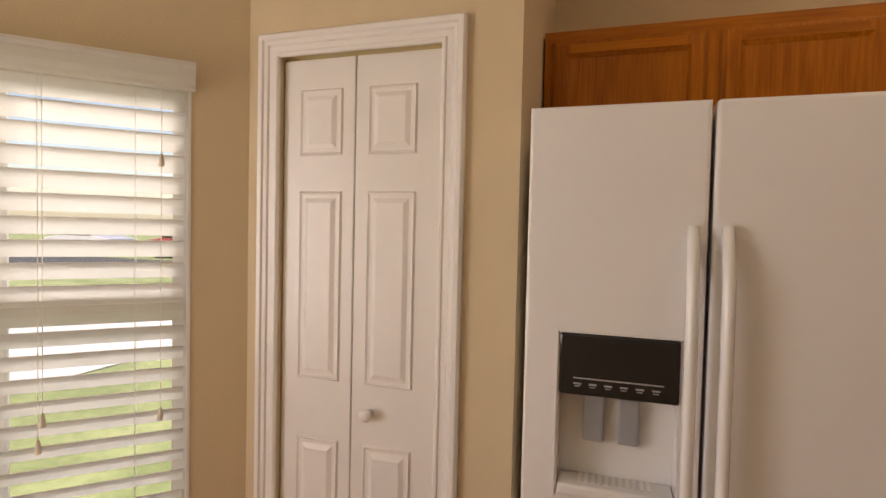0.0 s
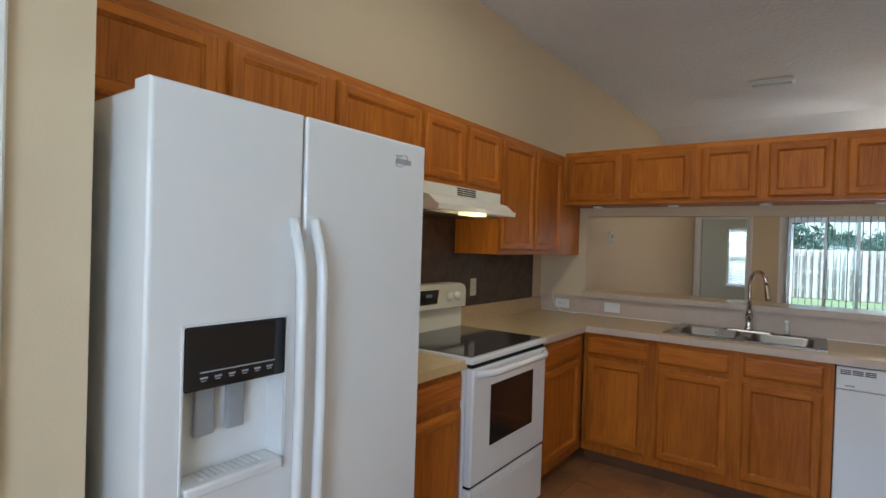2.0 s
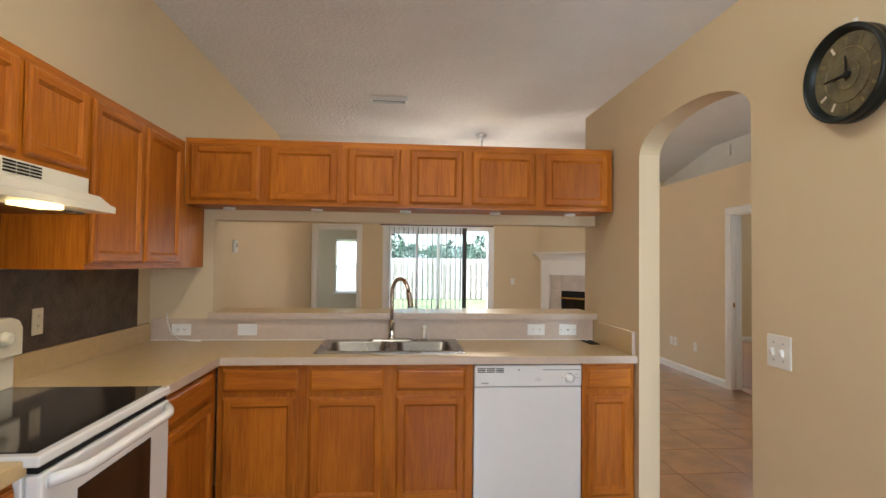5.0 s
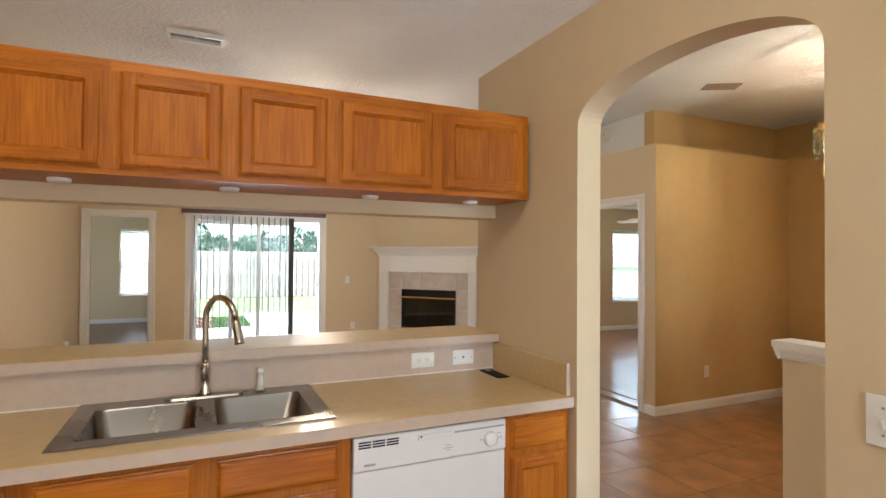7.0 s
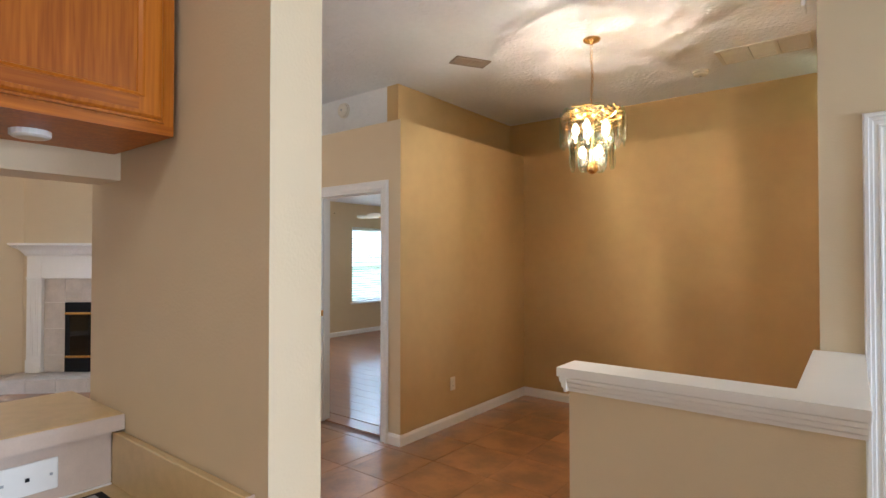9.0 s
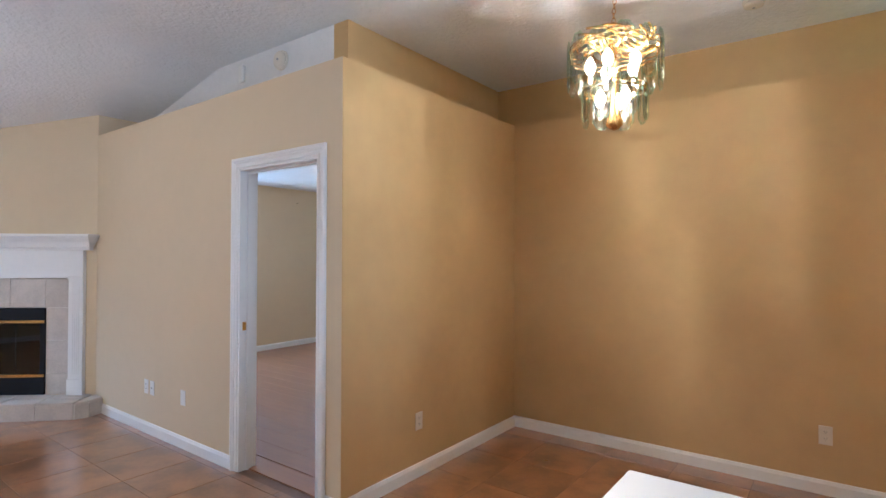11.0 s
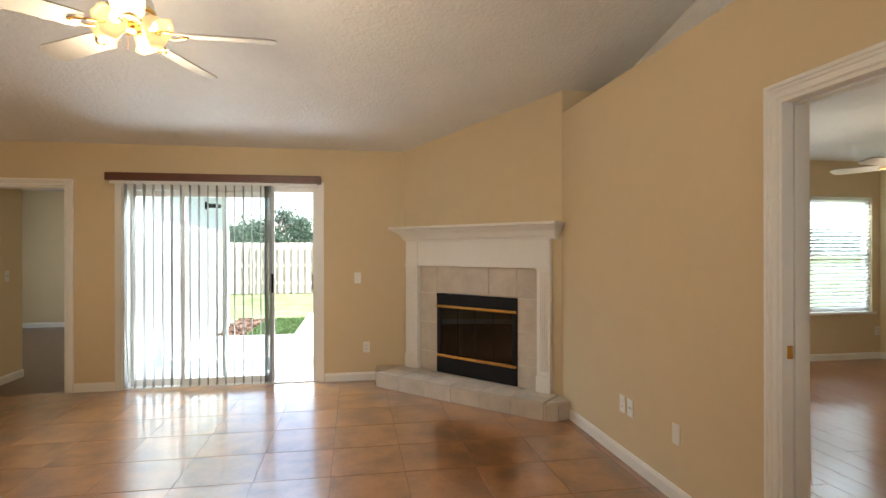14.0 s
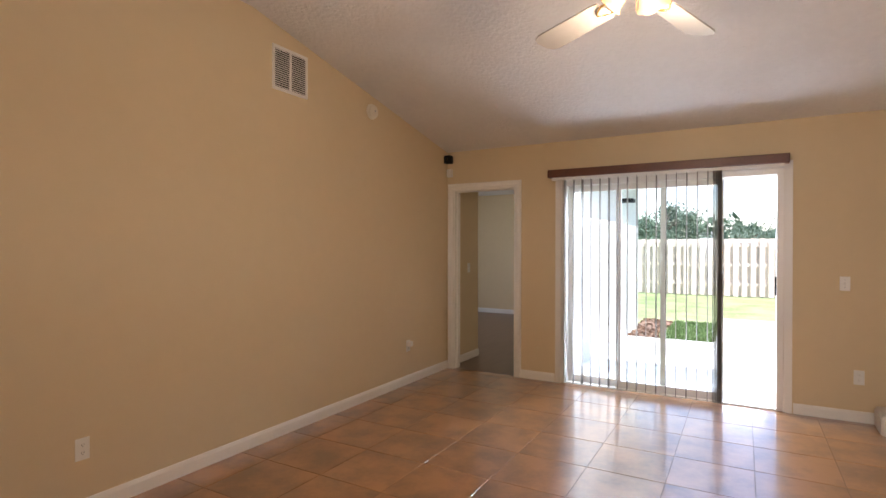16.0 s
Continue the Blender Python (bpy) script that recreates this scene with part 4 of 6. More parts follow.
def dishwasher():
    t = thing("dishwasher", pose(3.085, 0.226, 0, 0, 0, -90), "white built-in dishwasher with dial", "dishwasher")
    w = 0.602
    part("body", box(0.004, 0.03, 0.10, w - 0.004, 0.58, 0.868), M_APPL, t)
    part("door", box(0.003, -0.008, 0.118, w - 0.003, 0.029, 0.745, bevel=0.006), M_APPL, t)
    con = part("control_panel", box(0.003, -0.014, 0.748, w - 0.003, 0.029, 0.864, bevel=0.006), M_APPL, t)
    part("vent_slots", boxes(*[(0.02 + 0.05 * i, -0.0152, 0.826 + 0.009 * k, 0.064 + 0.05 * i, -0.0138, 0.831 + 0.009 * k) for i in range(3) for k in range(3)]), M_BLACKM, con)
    part("latch", box(0.235, -0.020, 0.828, 0.37, -0.0138, 0.846, bevel=0.003), M_APPL, con)
    part("latch_line", boxes((0.38, -0.0150, 0.836, 0.59, -0.0138, 0.842)), M_GREYP, con)
    part("latch_mark", boxes((0.242, -0.0208, 0.838, 0.25, -0.0198, 0.843)), M_BLACKM, con)
    part("dial", lathe([(0.027, 0), (0.026, 0.012), (0.020, 0.018), (0.008, 0.019)], 24, Matrix.Translation((0.53, -0.0138, 0.795)) @ Matrix.Rotation(radians(90), 4, "X")), M_APPL, con, smooth=True)
    for a, b, c, d in ((0.485, 0.794, 0.498, 0.797), (0.562, 0.794, 0.58, 0.797), (0.558, 0.812, 0.578, 0.814), (0.335, 0.785, 0.375, 0.787), (0.345, 0.795, 0.365, 0.797), (0.348, 0.777, 0.36, 0.779), (0.04, 0.764, 0.08, 0.772)):
        part("mark", boxes((a, -0.0148, b, c, -0.0138, d)), M_GREYP, con)
    part("kick_plate", box(0.003, 0.0, 0.02, w - 0.003, 0.03, 0.112, bevel=0.003, segments=1), M_APPL, t)


dishwasher()


# ---- pantry door ----
def panel_leaf(parent, name, x0, x1, z0, z1, y, panels, mat=M_TRIM, thick=0.032, flip=1):
    """A moulded door leaf: raised panels (x0, x1, z0, z1) on its front, which faces -y (flip 1) or +y (flip -1)."""
    leaf = part(name, box(x0, y, z0, x1, y + flip * thick, z1, bevel=0.002, segments=1), mat, parent)
    for a, b, c, d in panels:
        bm = bmesh.new()
        rings = []
        for inset, dy in ((0.0, -0.001), (0.005, 0.005), (0.011, 0.0012), (0.020, 0.0012), (0.034, 0.0075), (0.040, 0.0075)):
            rings.append([bm.verts.new((x + (inset if x == a else -inset), y - flip * (dy + 0.001), z + (inset if z == c else -inset))) for x, z in ((a, c), (b, c), (b, d), (a, d))])
        for p, q in zip(rings, rings[1:]):
            for k in range(4):
                bm.faces.new((p[k], p[(k + 1) % 4], q[(k + 1) % 4], q[k]))
        bm.faces.new(rings[-1])
        bmesh.ops.recalc_face_normals(bm, faces=bm.faces[:])
        part("panel", bm, mat, leaf)
    return leaf


t = thing("bifold_door", pose(0, 0, 0), "white moulded six-panel bifold pantry door, closed", "door")
for x0, x1, px0, px1 in ((-0.601, -0.3645, -0.545, -0.402), (-0.3605, -0.101, -0.322, -0.172)):
    leaf = panel_leaf(t, "leaf", x0, x1, 0.012, 1.955, 1.516, [(px0, px1, 1.672, 1.866), (px0, px1, 1.007, 1.567), (px0, px1, 0.22, 0.832)])
part("knob", lathe([(0.010, 0), (0.009, 0.012), (0.016, 0.02), (0.019, 0.03), (0.014, 0.038), (0.003, 0.040)], 20, Matrix.Translation((-0.303, 1.516, 0.928)) @ Matrix.Rotation(radians(90), 4, "X")), M_TRIM, leaf, "round white wooden knob", smooth=True)
part("track", boxes((-0.60, 1.545, 1.956, -0.102, 1.575, 1.9615)), M_BLACKM, t)


# ---- nook window with its slatted blind ----
def bay_window():
    w = new("window_1")
    w.matrix_world = BAY
    tagged(w, "white sash window behind a slatted blind", "window", kind="structure")
    x0, x1, z0, z1 = 0.162, 1.058, 0.502, 1.898
    part("window_frame", boxes((x0, -0.11, z0, x0 + 0.045, -0.06, z1), (x1 - 0.045, -0.11, z0, x1, -0.06, z1), (x0 + 0.045, -0.11, z0, x1 - 0.045, -0.06, z0 + 0.05), (x0 + 0.045, -0.11, z1 - 0.045, x1 - 0.045, -0.06, z1), (x0 + 0.045, -0.105, 1.215, x1 - 0.045, -0.055, 1.262)), M_TRIM, w)
    part("muntin", boxes((0.602, -0.095, z0 + 0.05, 0.622, -0.075, z1 - 0.045)), M_TRIM, w)
    p = part("pane", boxes((x0 + 0.045, -0.087, z0 + 0.05, x1 - 0.045, -0.083, z1 - 0.045)), M_PANE, w)
    p.visible_shadow = False
    part("reveal", boxes((x0 - 0.002, -0.13, z0, x0 + 0.006, 0.002, z1), (x1 - 0.006, -0.13, z0, x1 + 0.002, 0.002, z1)), M_TRIM, w)
    part("window_sill", box(x0 - 0.03, -0.06, z0 - 0.02, x1 + 0.03, 0.025, z0, bevel=0.004), M_TRIM, w)
    b = new("window_blind")
    b.matrix_world = BAY
    tagged(b, "white wide-slat window blind, half open", "blind")
    part("valance", prism([(0.0, 1.845), (0.030, 1.845), (0.030, 1.856), (0.040, 1.872), (0.040, 1.900), (0.050, 1.908), (0.050, 1.918), (0.0, 1.918)], x1 - x0 + 0.03, Matrix(((0, 1, 0, x0 - 0.012), (1, 0, 0, 0.002), (0, 0, 1, 0), (0, 0, 0, 1)))), M_BLIND, b)
    slat = mesh_of("slat", prism([(-0.031, -0.001), (-0.015, 0.0012), (0.0, 0.002), (0.015, 0.0012), (0.031, -0.001), (0.031, -0.0035), (0.0, -0.0008), (-0.031, -0.0035)], x1 - x0 - 0.03), M_BLIND)
    z = 1.82
    while z > 0.55:
        o = new("slat", slat)
        o.parent = b
        tilt = -49 if not 1.20 < z < 1.26 else -68
        o.matrix_local = Matrix.Translation((x0 + 0.015, -0.028, z)) @ Matrix(((0, 1, 0, 0), (1, 0, 0, 0), (0, 0, 1, 0), (0, 0, 0, 1))) @ Matrix.Rotation(radians(tilt), 4, "Y")
        z -= 0.0615
    for x in (0.30, 0.61, 0.92):
        part("ladder_cord", boxes((x, -0.0005, 0.52, x + 0.0018, 0.0012, 1.85), (x, -0.060, 0.52, x + 0.0018, -0.0585, 1.85)), M_BLIND, b)
    for x, zc in ((0.235, 1.66), (0.235, 0.93), (0.51, 0.95), (0.52, 0.88)):
        c = part("pull_cord", boxes((x, 0.006, zc, x + 0.002, 0.008, 1.85)), M_BLIND, b)
        part("tassel", lathe([(0.004, 0.0), (0.005, -0.008), (0.009, -0.03), (0.008, -0.036), (0.002, -0.038)], 12, Matrix.Translation((x + 0.001, 0.007, zc))), M_SMOKE, c)


bay_window()
lamp("nook_sky_light", "AREA", look(BAY @ Vector((0.61, -1.0, 2.45)), BAY @ Vector((0.61, 0.0, 1.2))), 30, (0.88, 0.94, 1.0), size=(1.4, 0.6))


# ---- wall clock ----
t = thing("wall_clock", pose(1.645, ARCH_Y, 1.98, -90, 0, 0), "round dark green metal wall clock with antique face", "clock")
M_CLOCK = material("dark_green_metal", (0.010, 0.014, 0.011), 0.38, vary=0.1, metal=0.3)
M_FACE = material("antique_clock_face", (0.17, 0.145, 0.075), 0.5, vary=0.25, scale=22, dark=(0.07, 0.062, 0.035))
part("rim", lathe([(0.134, 0.002), (0.141, 0.005), (0.142, 0.026), (0.139, 0.030), (0.141, 0.034), (0.142, 0.050), (0.139, 0.056), (0.134, 0.055), (0.126, 0.040), (0.120, 0.032), (0.119, 0.029)], 48), M_CLOCK, t, smooth=True)
fc = part("face", lathe([(0.1195, 0.028), (0.1195, 0.0305), (0.001, 0.0305)], 40), M_FACE, t)
M_PRINT = material("worn_brass_print", (0.30, 0.25, 0.12), 0.45, metal=0.3, vary=0.25, scale=30)
for r in (0.078, 0.042):
    part("dial_ring", tube([(r * math.cos(2 * math.pi * k / 36), r * math.sin(2 * math.pi * k / 36), 0.0312) for k in range(37)], 0.0022, 6), M_PRINT, fc)
for k in range(12):
    bm = bmesh.new()
    add_box(bm, -0.004, 0.086, 0.0304, 0.004, 0.110, 0.0318, m=Matrix.Rotation(2 * math.pi * k / 12, 4, "Z"))
    # three marks get a pale colour for the light they catch
    part("hour_mark", bm, M_SMOKE if k in (7, 10, 11) else M_PRINT, fc)
for a, l in ((-88, 0.078), (-178, 0.055)):
    bm = bmesh.new()
    add_box(bm, -0.003, -0.018, 0.0345, 0.003, l, 0.0355, m=Matrix.Rotation(radians(a), 4, "Z"))
    part("pointer", bm, M_BLACKM, t)
part("hub", lathe([(0.012, 0.030), (0.012, 0.0345), (0.008, 0.037), (0.003, 0.038)], 20), M_CLOCK, t)
part("hanger_hook", boxes((-0.007, -0.168, 0.0, 0.007, -0.145, 0.004)), M_PLATE, t)


# ---- outlets and switches ----
def plate(m, label, kind="outlet", w=0.07, h=0.115, mat=M_PLATE, group="wall plates"):
    """Local x along the wall, z up, y out of the wall."""
    t = thing("wall_outlet" if kind != "switch" else "light_switch", m, label, "outlet" if kind != "switch" else "switch", group)
    part("plate", box(-w / 2, 0.0005, -h / 2, w / 2, 0.006, h / 2, bevel=0.003), mat, t)
    if kind == "outlet":
        along = w > h
        for s in (-1, 1):
            c = (s * 0.02, 0) if along else (0, s * 0.02)
            r = part("socket", box(c[0] - 0.014, 0.006, c[1] - 0.014, c[0] + 0.014, 0.0075, c[1] + 0.014, bevel=0.0005, segments=1), mat, t)
            part("slot", boxes((c[0] - 0.007, 0.0074, c[1] - 0.002, c[0] - 0.005, 0.0079, c[1] + 0.007), (c[0] + 0.005, 0.0074, c[1] - 0.002, c[0] + 0.007, 0.0079, c[1] + 0.007), (c[0] - 0.002, 0.0074, c[1] - 0.009, c[0] + 0.002, 0.0079, c[1] - 0.006)), M_BLACKM, r)
    elif kind == "switch":
        n = max(1, round(w / 0.058))
        for k in range(n):
            x = (k - (n - 1) / 2) * 0.046
            part("toggle", prism([(x - 0.005, -0.012), (x + 0.005, -0.012), (x + 0.004, 0.012), (x - 0.004, 0.012)], 0.014, Matrix.Translation((0, 0.005, 0)) @ Matrix.Rotation(radians(-18), 4, "X")), mat, t)
            part("screw", boxes((x - 0.003, 0.006, 0.027, x + 0.003, 0.007, 0.033)), M_GREYP, t)
            part("screw", boxes((x - 0.003, 0.006, -0.033, x + 0.003, 0.007, -0.027)), M_GREYP, t)
    elif kind == "jack":
        part("jack", box(-0.004, 0.006, -0.004, 0.004, 0.0085, 0.004), M_BLACKM, t)
        for s in (-1, 1):
            part("screw", box(s * w * 0.38 - 0.003, 0.006, -0.003, s * w * 0.38 + 0.003, 0.0075, 0.003), M_GREYP, t)
    return t


def on_north(x, z):
    return pose(x, N_Y, z, 0, 0, 180)


def on_far(y, z):
    return pose(FAR_X, y, z, 0, 0, 90)


def on_south(x, y, z):
    return pose(x, y, z)


def on_knee(y, z):
    return pose(3.682, y, z, 0, 0, 90)


plate(pose(2.645, 2.192, 1.146, 0, 0, 180), "ivory outlet on the dark backsplash panel", mat=M_IVORY)
for y, k in ((1.995, "outlet"), (1.592, "blank"), (-0.277, "outlet"), (-0.493, "jack")):
    plate(on_knee(y, 0.982), "white horizontal wall plate above the worktop", k, w=0.118, h=0.072)
plate(on_south(1.965, ARCH_Y, 1.12), "white double light switch beside the arch", "switch", w=0.116, h=0.115)
plate(on_far(-1.464, 1.10), "white light switch beside the patio door", "switch")
plate(on_far(-1.557, 0.355), "white outlet low on the wall", "outlet")
plate(on_south(7.345, LIV_Y, 0.375), "white outlet low on the beige wall", "outlet")
plate(on_south(7.245, LIV_Y, 0.375), "white cable jack plate low on the wall", "jack")
plate(on_south(6.752, LIV_Y, 0.376), "white blank plate low on the wall", "blank")
plate(pose(DIN_X - 0.003, -3.871, 0.364, 0, 0, 90), "tan painted outlet low on the dining wall", "outlet", mat=M_IVORY)
plate(pose(2.863, DIN_Y, 0.362), "tan painted outlet low on the dining wall", "outlet", mat=M_IVORY)
plate(on_north(5.963, 0.348), "white outlet low on the wall", "outlet")
t = plate(on_north(8.997, 0.385), "white outlet with a plugged-in air freshener", "outlet")
part("plug", box(-0.025, 0.007, -0.005, 0.035, 0.05, 0.05, bevel=0.01), M_PLATE, t)
plate(pose(10.35, N_Y, 1.13, 0, 0, 180), "white light switch in the back hall", "switch")
plate(pose(9.78, -8.0, 0.36, 0, 0, 90), "white outlet in the bedroom", "outlet")
t = thing("thermostat", on_north(5.378, 1.557), "small white thermostat with grey display", "thermostat")
part("case", box(-0.045, 0.0005, -0.06, 0.045, 0.028, 0.06, bevel=0.008), M_PLATE, t)
part("display", box(-0.025, 0.0275, -0.01, 0.025, 0.029, 0.03), M_GREYP, t)


# ---- vents and detectors ----
def grille(m, w, h, label, slats, mat=M_PLATE, deep=0.010, split=True):
    """A louvred register: local x and z in its plane, y out of the surface."""
    t = thing("air_vent", m, label, "vent")
    b = 0.022
    part("frame", boxes((-w / 2, 0.0005, -h / 2, w / 2, deep, -h / 2 + b), (-w / 2, 0.0005, h / 2 - b, w / 2, deep, h / 2), (-w / 2, 0.0005, -h / 2 + b, -w / 2 + b, deep, h / 2 - b), (w / 2 - b, 0.0005, -h / 2 + b, w / 2, deep, h / 2 - b)), mat, t)
    # black sheet in place of the dark duct behind the louvres
    part("backing", boxes((-w / 2 + b, 0.0005, -h / 2 + b, w / 2 - b, 0.002, h / 2 - b)), M_BLACKM, t)
    if split:
        part("divider", boxes((-0.008, 0.002, -h / 2 + b, 0.008, 0.010, h / 2 - b)), mat, t)
    for k in range(slats):
        z = -h / 2 + b + (h - 2 * b) * (k + 0.5) / slats
        bm = bmesh.new()
        half, lean = (0.006, 38) if deep < 0.02 else (0.0045, 60)
        add_box(bm, -w / 2 + b, -0.001, -half, w / 2 - b, 0.001, half, m=Matrix.Translation((0, 0.007, z)) @ Matrix.Rotation(radians(lean), 4, "X"))
        # deep registers take grey slats that carry the shade of their slots
        part("slat", bm, mat if deep < 0.02 else M_GREYP, t)
    return t


def on_ceiling(x, y, angle=0):
    return pose(x, y, CEIL, 0, 0, angle) @ pose(0, 0, 0, -90, 0, 0)


grille(on_north(7.395, 2.695), 0.35, 0.325, "white louvred return air grille high on the wall", 18)
grille(on_ceiling(3.20, 0.915, 90), 0.33, 0.19, "white ceiling register above the kitchen, louvres greyed for shade", 9, deep=0.022)
grille(on_ceiling(5.46, 0.755, 90), 0.37, 0.15, "white ceiling register of the living room, louvres greyed for shade", 8, deep=0.035)
M_TANVENT = material("brownish_painted_metal", (0.30, 0.22, 0.15), 0.5)
grille(on_ceiling(4.62, -3.58, 60), 0.30, 0.16, "tan louvred ceiling register above the dining room", 8, mat=M_TANVENT)
t = thing("ceiling_return_grille", on_ceiling(2.73, -4.72, 0), "large white ceiling return grille with three bays", "vent")
part("frame", boxes((-0.30, 0.0005, -0.17, 0.30, 0.012, -0.145), (-0.30, 0.0005, 0.145, 0.30, 0.012, 0.17), (-0.30, 0.0005, -0.145, -0.275, 0.012, 0.145), (0.275, 0.0005, -0.145, 0.30, 0.012, 0.145), (-0.105, 0.0005, -0.145, -0.08, 0.012, 0.145), (0.08, 0.0005, -0.145, 0.105, 0.012, 0.145)), M_SMOKE, t)
for k in range(14):
    part("slat", boxes((-0.275, 0.003, -0.142 + 0.0205 * k, 0.275, 0.006, -0.128 + 0.0205 * k)), M_SMOKE, t)


def detector(m, label, r=0.065):
    t = thing("smoke_detector", m, label, "detector")
    part("base", lathe([(r, 0.0005), (r, 0.012), (r * 0.93, 0.016)], 28), M_SMOKE, t)
    part("cover", lathe([(r * 0.88, 0.016), (r * 0.86, 0.034), (r * 0.6, 0.042), (0.002, 0.044)], 28), M_SMOKE, t, smooth=True)
    part("button", lathe([(0.009, 0.042), (0.009, 0.047), (0.002, 0.048)], 12), M_GREYP, t)


detector(pose(3.21, -4.95, CEIL, 180, 0, 0), "off-white smoke detector on the dining ceiling")
detector(pose(6.16, LIV_Y - 0.43, 2.925, -90, 0, 0), "off-white smoke detector on the upper wall", 0.075)
detector(pose(8.385, N_Y, 2.62, 90, 0, 0), "off-white smoke detector high on the wall", 0.07)
t = thing("alarm_sensor", pose(6.67, LIV_Y - 0.43, 2.922), "slim white alarm sensor on the upper wall", "sensor")
part("case", box(-0.03, 0.0005, -0.07, 0.03, 0.03, 0.07, bevel=0.008), M_PLATE, t)
t = thing("security_camera", pose(9.76, 2.15, 2.375), "small black security camera in the corner", "security camera")
part("body", box(-0.05, -0.04, -0.045, 0.03, 0.045, 0.045, bevel=0.012), M_BLACKM, t)
part("lens", lathe([(0.02, 0), (0.02, 0.008), (0.014, 0.010)], 18, Matrix.Translation((-0.05, -0.005, 0)) @ Matrix.Rotation(radians(-90), 4, "Y")), M_BLACK, t)
part("bracket", box(0.03, -0.01, -0.012, 0.049, 0.01, 0.012), M_BLACKM, t)
t = thing("alarm_sensor", pose(9.79, 2.155, 2.225), "small white alarm sensor below the camera", "sensor")
part("case", box(-0.03, -0.032, -0.045, 0.019, 0.032, 0.045, bevel=0.010), M_PLATE, t)
t = thing("door_chime", pose(2.315, ENT_Y - 0.06, 2.80), "white door chime box high on the wall corner", "door chime")
part("case", box(0.016, -0.10, -0.10, 0.06, 0.10, 0.18, bevel=0.01), M_PLATE, t)
part("cover", box(0.058, -0.06, -0.16, 0.075, 0.06, -0.05, bevel=0.006), M_PLATE, t)

# assumed kitchen ceiling light, kept out of view, added to warm the walls
t = thing("assumed_ceiling_light", pose(1.80, 0.87, CEIL), "assumed long fluorescent ceiling light, lit, out of view above the kitchen", "ceiling light")
part("frame", boxes((-0.62, -0.13, -0.02, 0.62, 0.13, -0.0005), (-0.625, -0.13, -0.085, -0.60, 0.13, -0.02), (0.60, -0.13, -0.085, 0.625, 0.13, -0.02)), M_PLATE, t)
part("diffuser", box(-0.599, -0.125, -0.082, 0.599, 0.125, -0.021, bevel=0.02), G_TUBE, t, "glowing prismatic diffuser")
lamp("kitchen_fill_light", "AREA", pose(1.80, 0.87, CEIL - 0.09), 5.5, (1.0, 0.88, 0.66), size=(1.1, 0.22))


# ---- fireplace ----
def fireplace():
    t = new("fireplace")
    t.matrix_world = FIRE
    tagged(t, "corner fireplace with white mantel and pinkish stone tiles", "fireplace")
    L = lambda *r: (r[0], -r[4], r[2], r[3], -r[1], r[5])
    # local: x along the chase, y into it, so things in front have negative y
    part("mantel_shelf", prism([(-0.005, 1.492), (-0.058, 1.492), (-0.062, 1.510), (-0.085, 1.520), (-0.115, 1.565), (-0.150, 1.590), (-0.165, 1.608), (-0.195, 1.612), (-0.205, 1.618), (-0.205, 1.640), (-0.005, 1.640)], 1.80, Matrix(((0, 1, 0, 0.055), (1, 0, 0, 0.002), (0, 0, 1, 0), (0, 0, 0, 1)))), M_TRIM, t, "white moulded mantel shelf")
    for x0, x1 in ((-0.03, 0.055), (1.855, 1.925)):
        outer = x0 < 0.5
        bm = bmesh.new()
        a, b = (x0, x1) if outer else (x1, x0)
        rows = []
        for z, grow in ((1.510, 0.0), (1.565, 0.35), (1.590, 0.70), (1.612, 0.9), (1.618, 1.0), (1.640, 1.0)):
            x = b + (a - b) * grow
            y = -0.062 - 0.143 * grow
            rows.append([bm.verts.new((b, -0.003, z)), bm.verts.new((x, -0.003, z)), bm.verts.new((x, y, z)), bm.verts.new((b, y, z))])
        for p, q in zip(rows, rows[1:]):
            for k in range(4):
                bm.faces.new((p[k], p[(k + 1) % 4], q[(k + 1) % 4], q[k]))
        bm.faces.new(rows[0][::-1])
        bm.faces.new(rows[-1])
        bmesh.ops.remove_doubles(bm, verts=bm.verts[:], dist=1e-5)
        bmesh.ops.recalc_face_normals(bm, faces=bm.faces[:])
        part("mantel_return", bm, M_TRIM, t)
    part("frieze", box(0.075, -0.048, 1.235, 1.795, -0.003, 1.491, bevel=0.002, segments=1), M_TRIM, t)
    for x0, x1 in ((0.08, 0.245), (1.668, 1.796)):
        leg = part("pilaster", box(x0, -0.055, 0.152, x1, -0.003, 1.4905, bevel=0.002, segments=1), M_TRIM, t, "white fluted pilaster")
        n = 4
        for k in range(n):
            x = x0 + 0.028 + (x1 - x0 - 0.056) * (k + 0.5) / n
            part("flute", box(x - 0.008, -0.061, 0.34, x + 0.008, -0.0548, 1.20, bevel=0.003), M_TRIM, leg)
        part("plinth", box(x0 - 0.006, -0.064, 0.152, x1 + 0.006, -0.0552, 0.30, bevel=0.003), M_TRIM, leg)
        part("capital", box(x0 - 0.006, -0.064, 1.222, x1 + 0.006, -0.0552, 1.25, bevel=0.003), M_TRIM, leg)
    # stone tiles round the firebox
    part("tile_bed", boxes((0.246, -0.006, 0.152, 0.489, -0.001, 1.234), (1.444, -0.006, 0.152, 1.667, -0.001, 1.234), (0.489, -0.006, 0.957, 1.444, -0.001, 1.234)), M_STONEGROUT, t)
    cells = []
    xs = (0.248, 0.487, 0.810, 1.127, 1.442, 1.666)
    for a, b in zip(xs, xs[1:]):
        cells.append((a, b, 0.957, 1.233))
    for a, b in ((0.248, 0.487), (1.446, 1.666)):
        for c, d in ((0.153, 0.348), (0.348, 0.653), (0.653, 0.955)):
            cells.append((a, b, c, d))
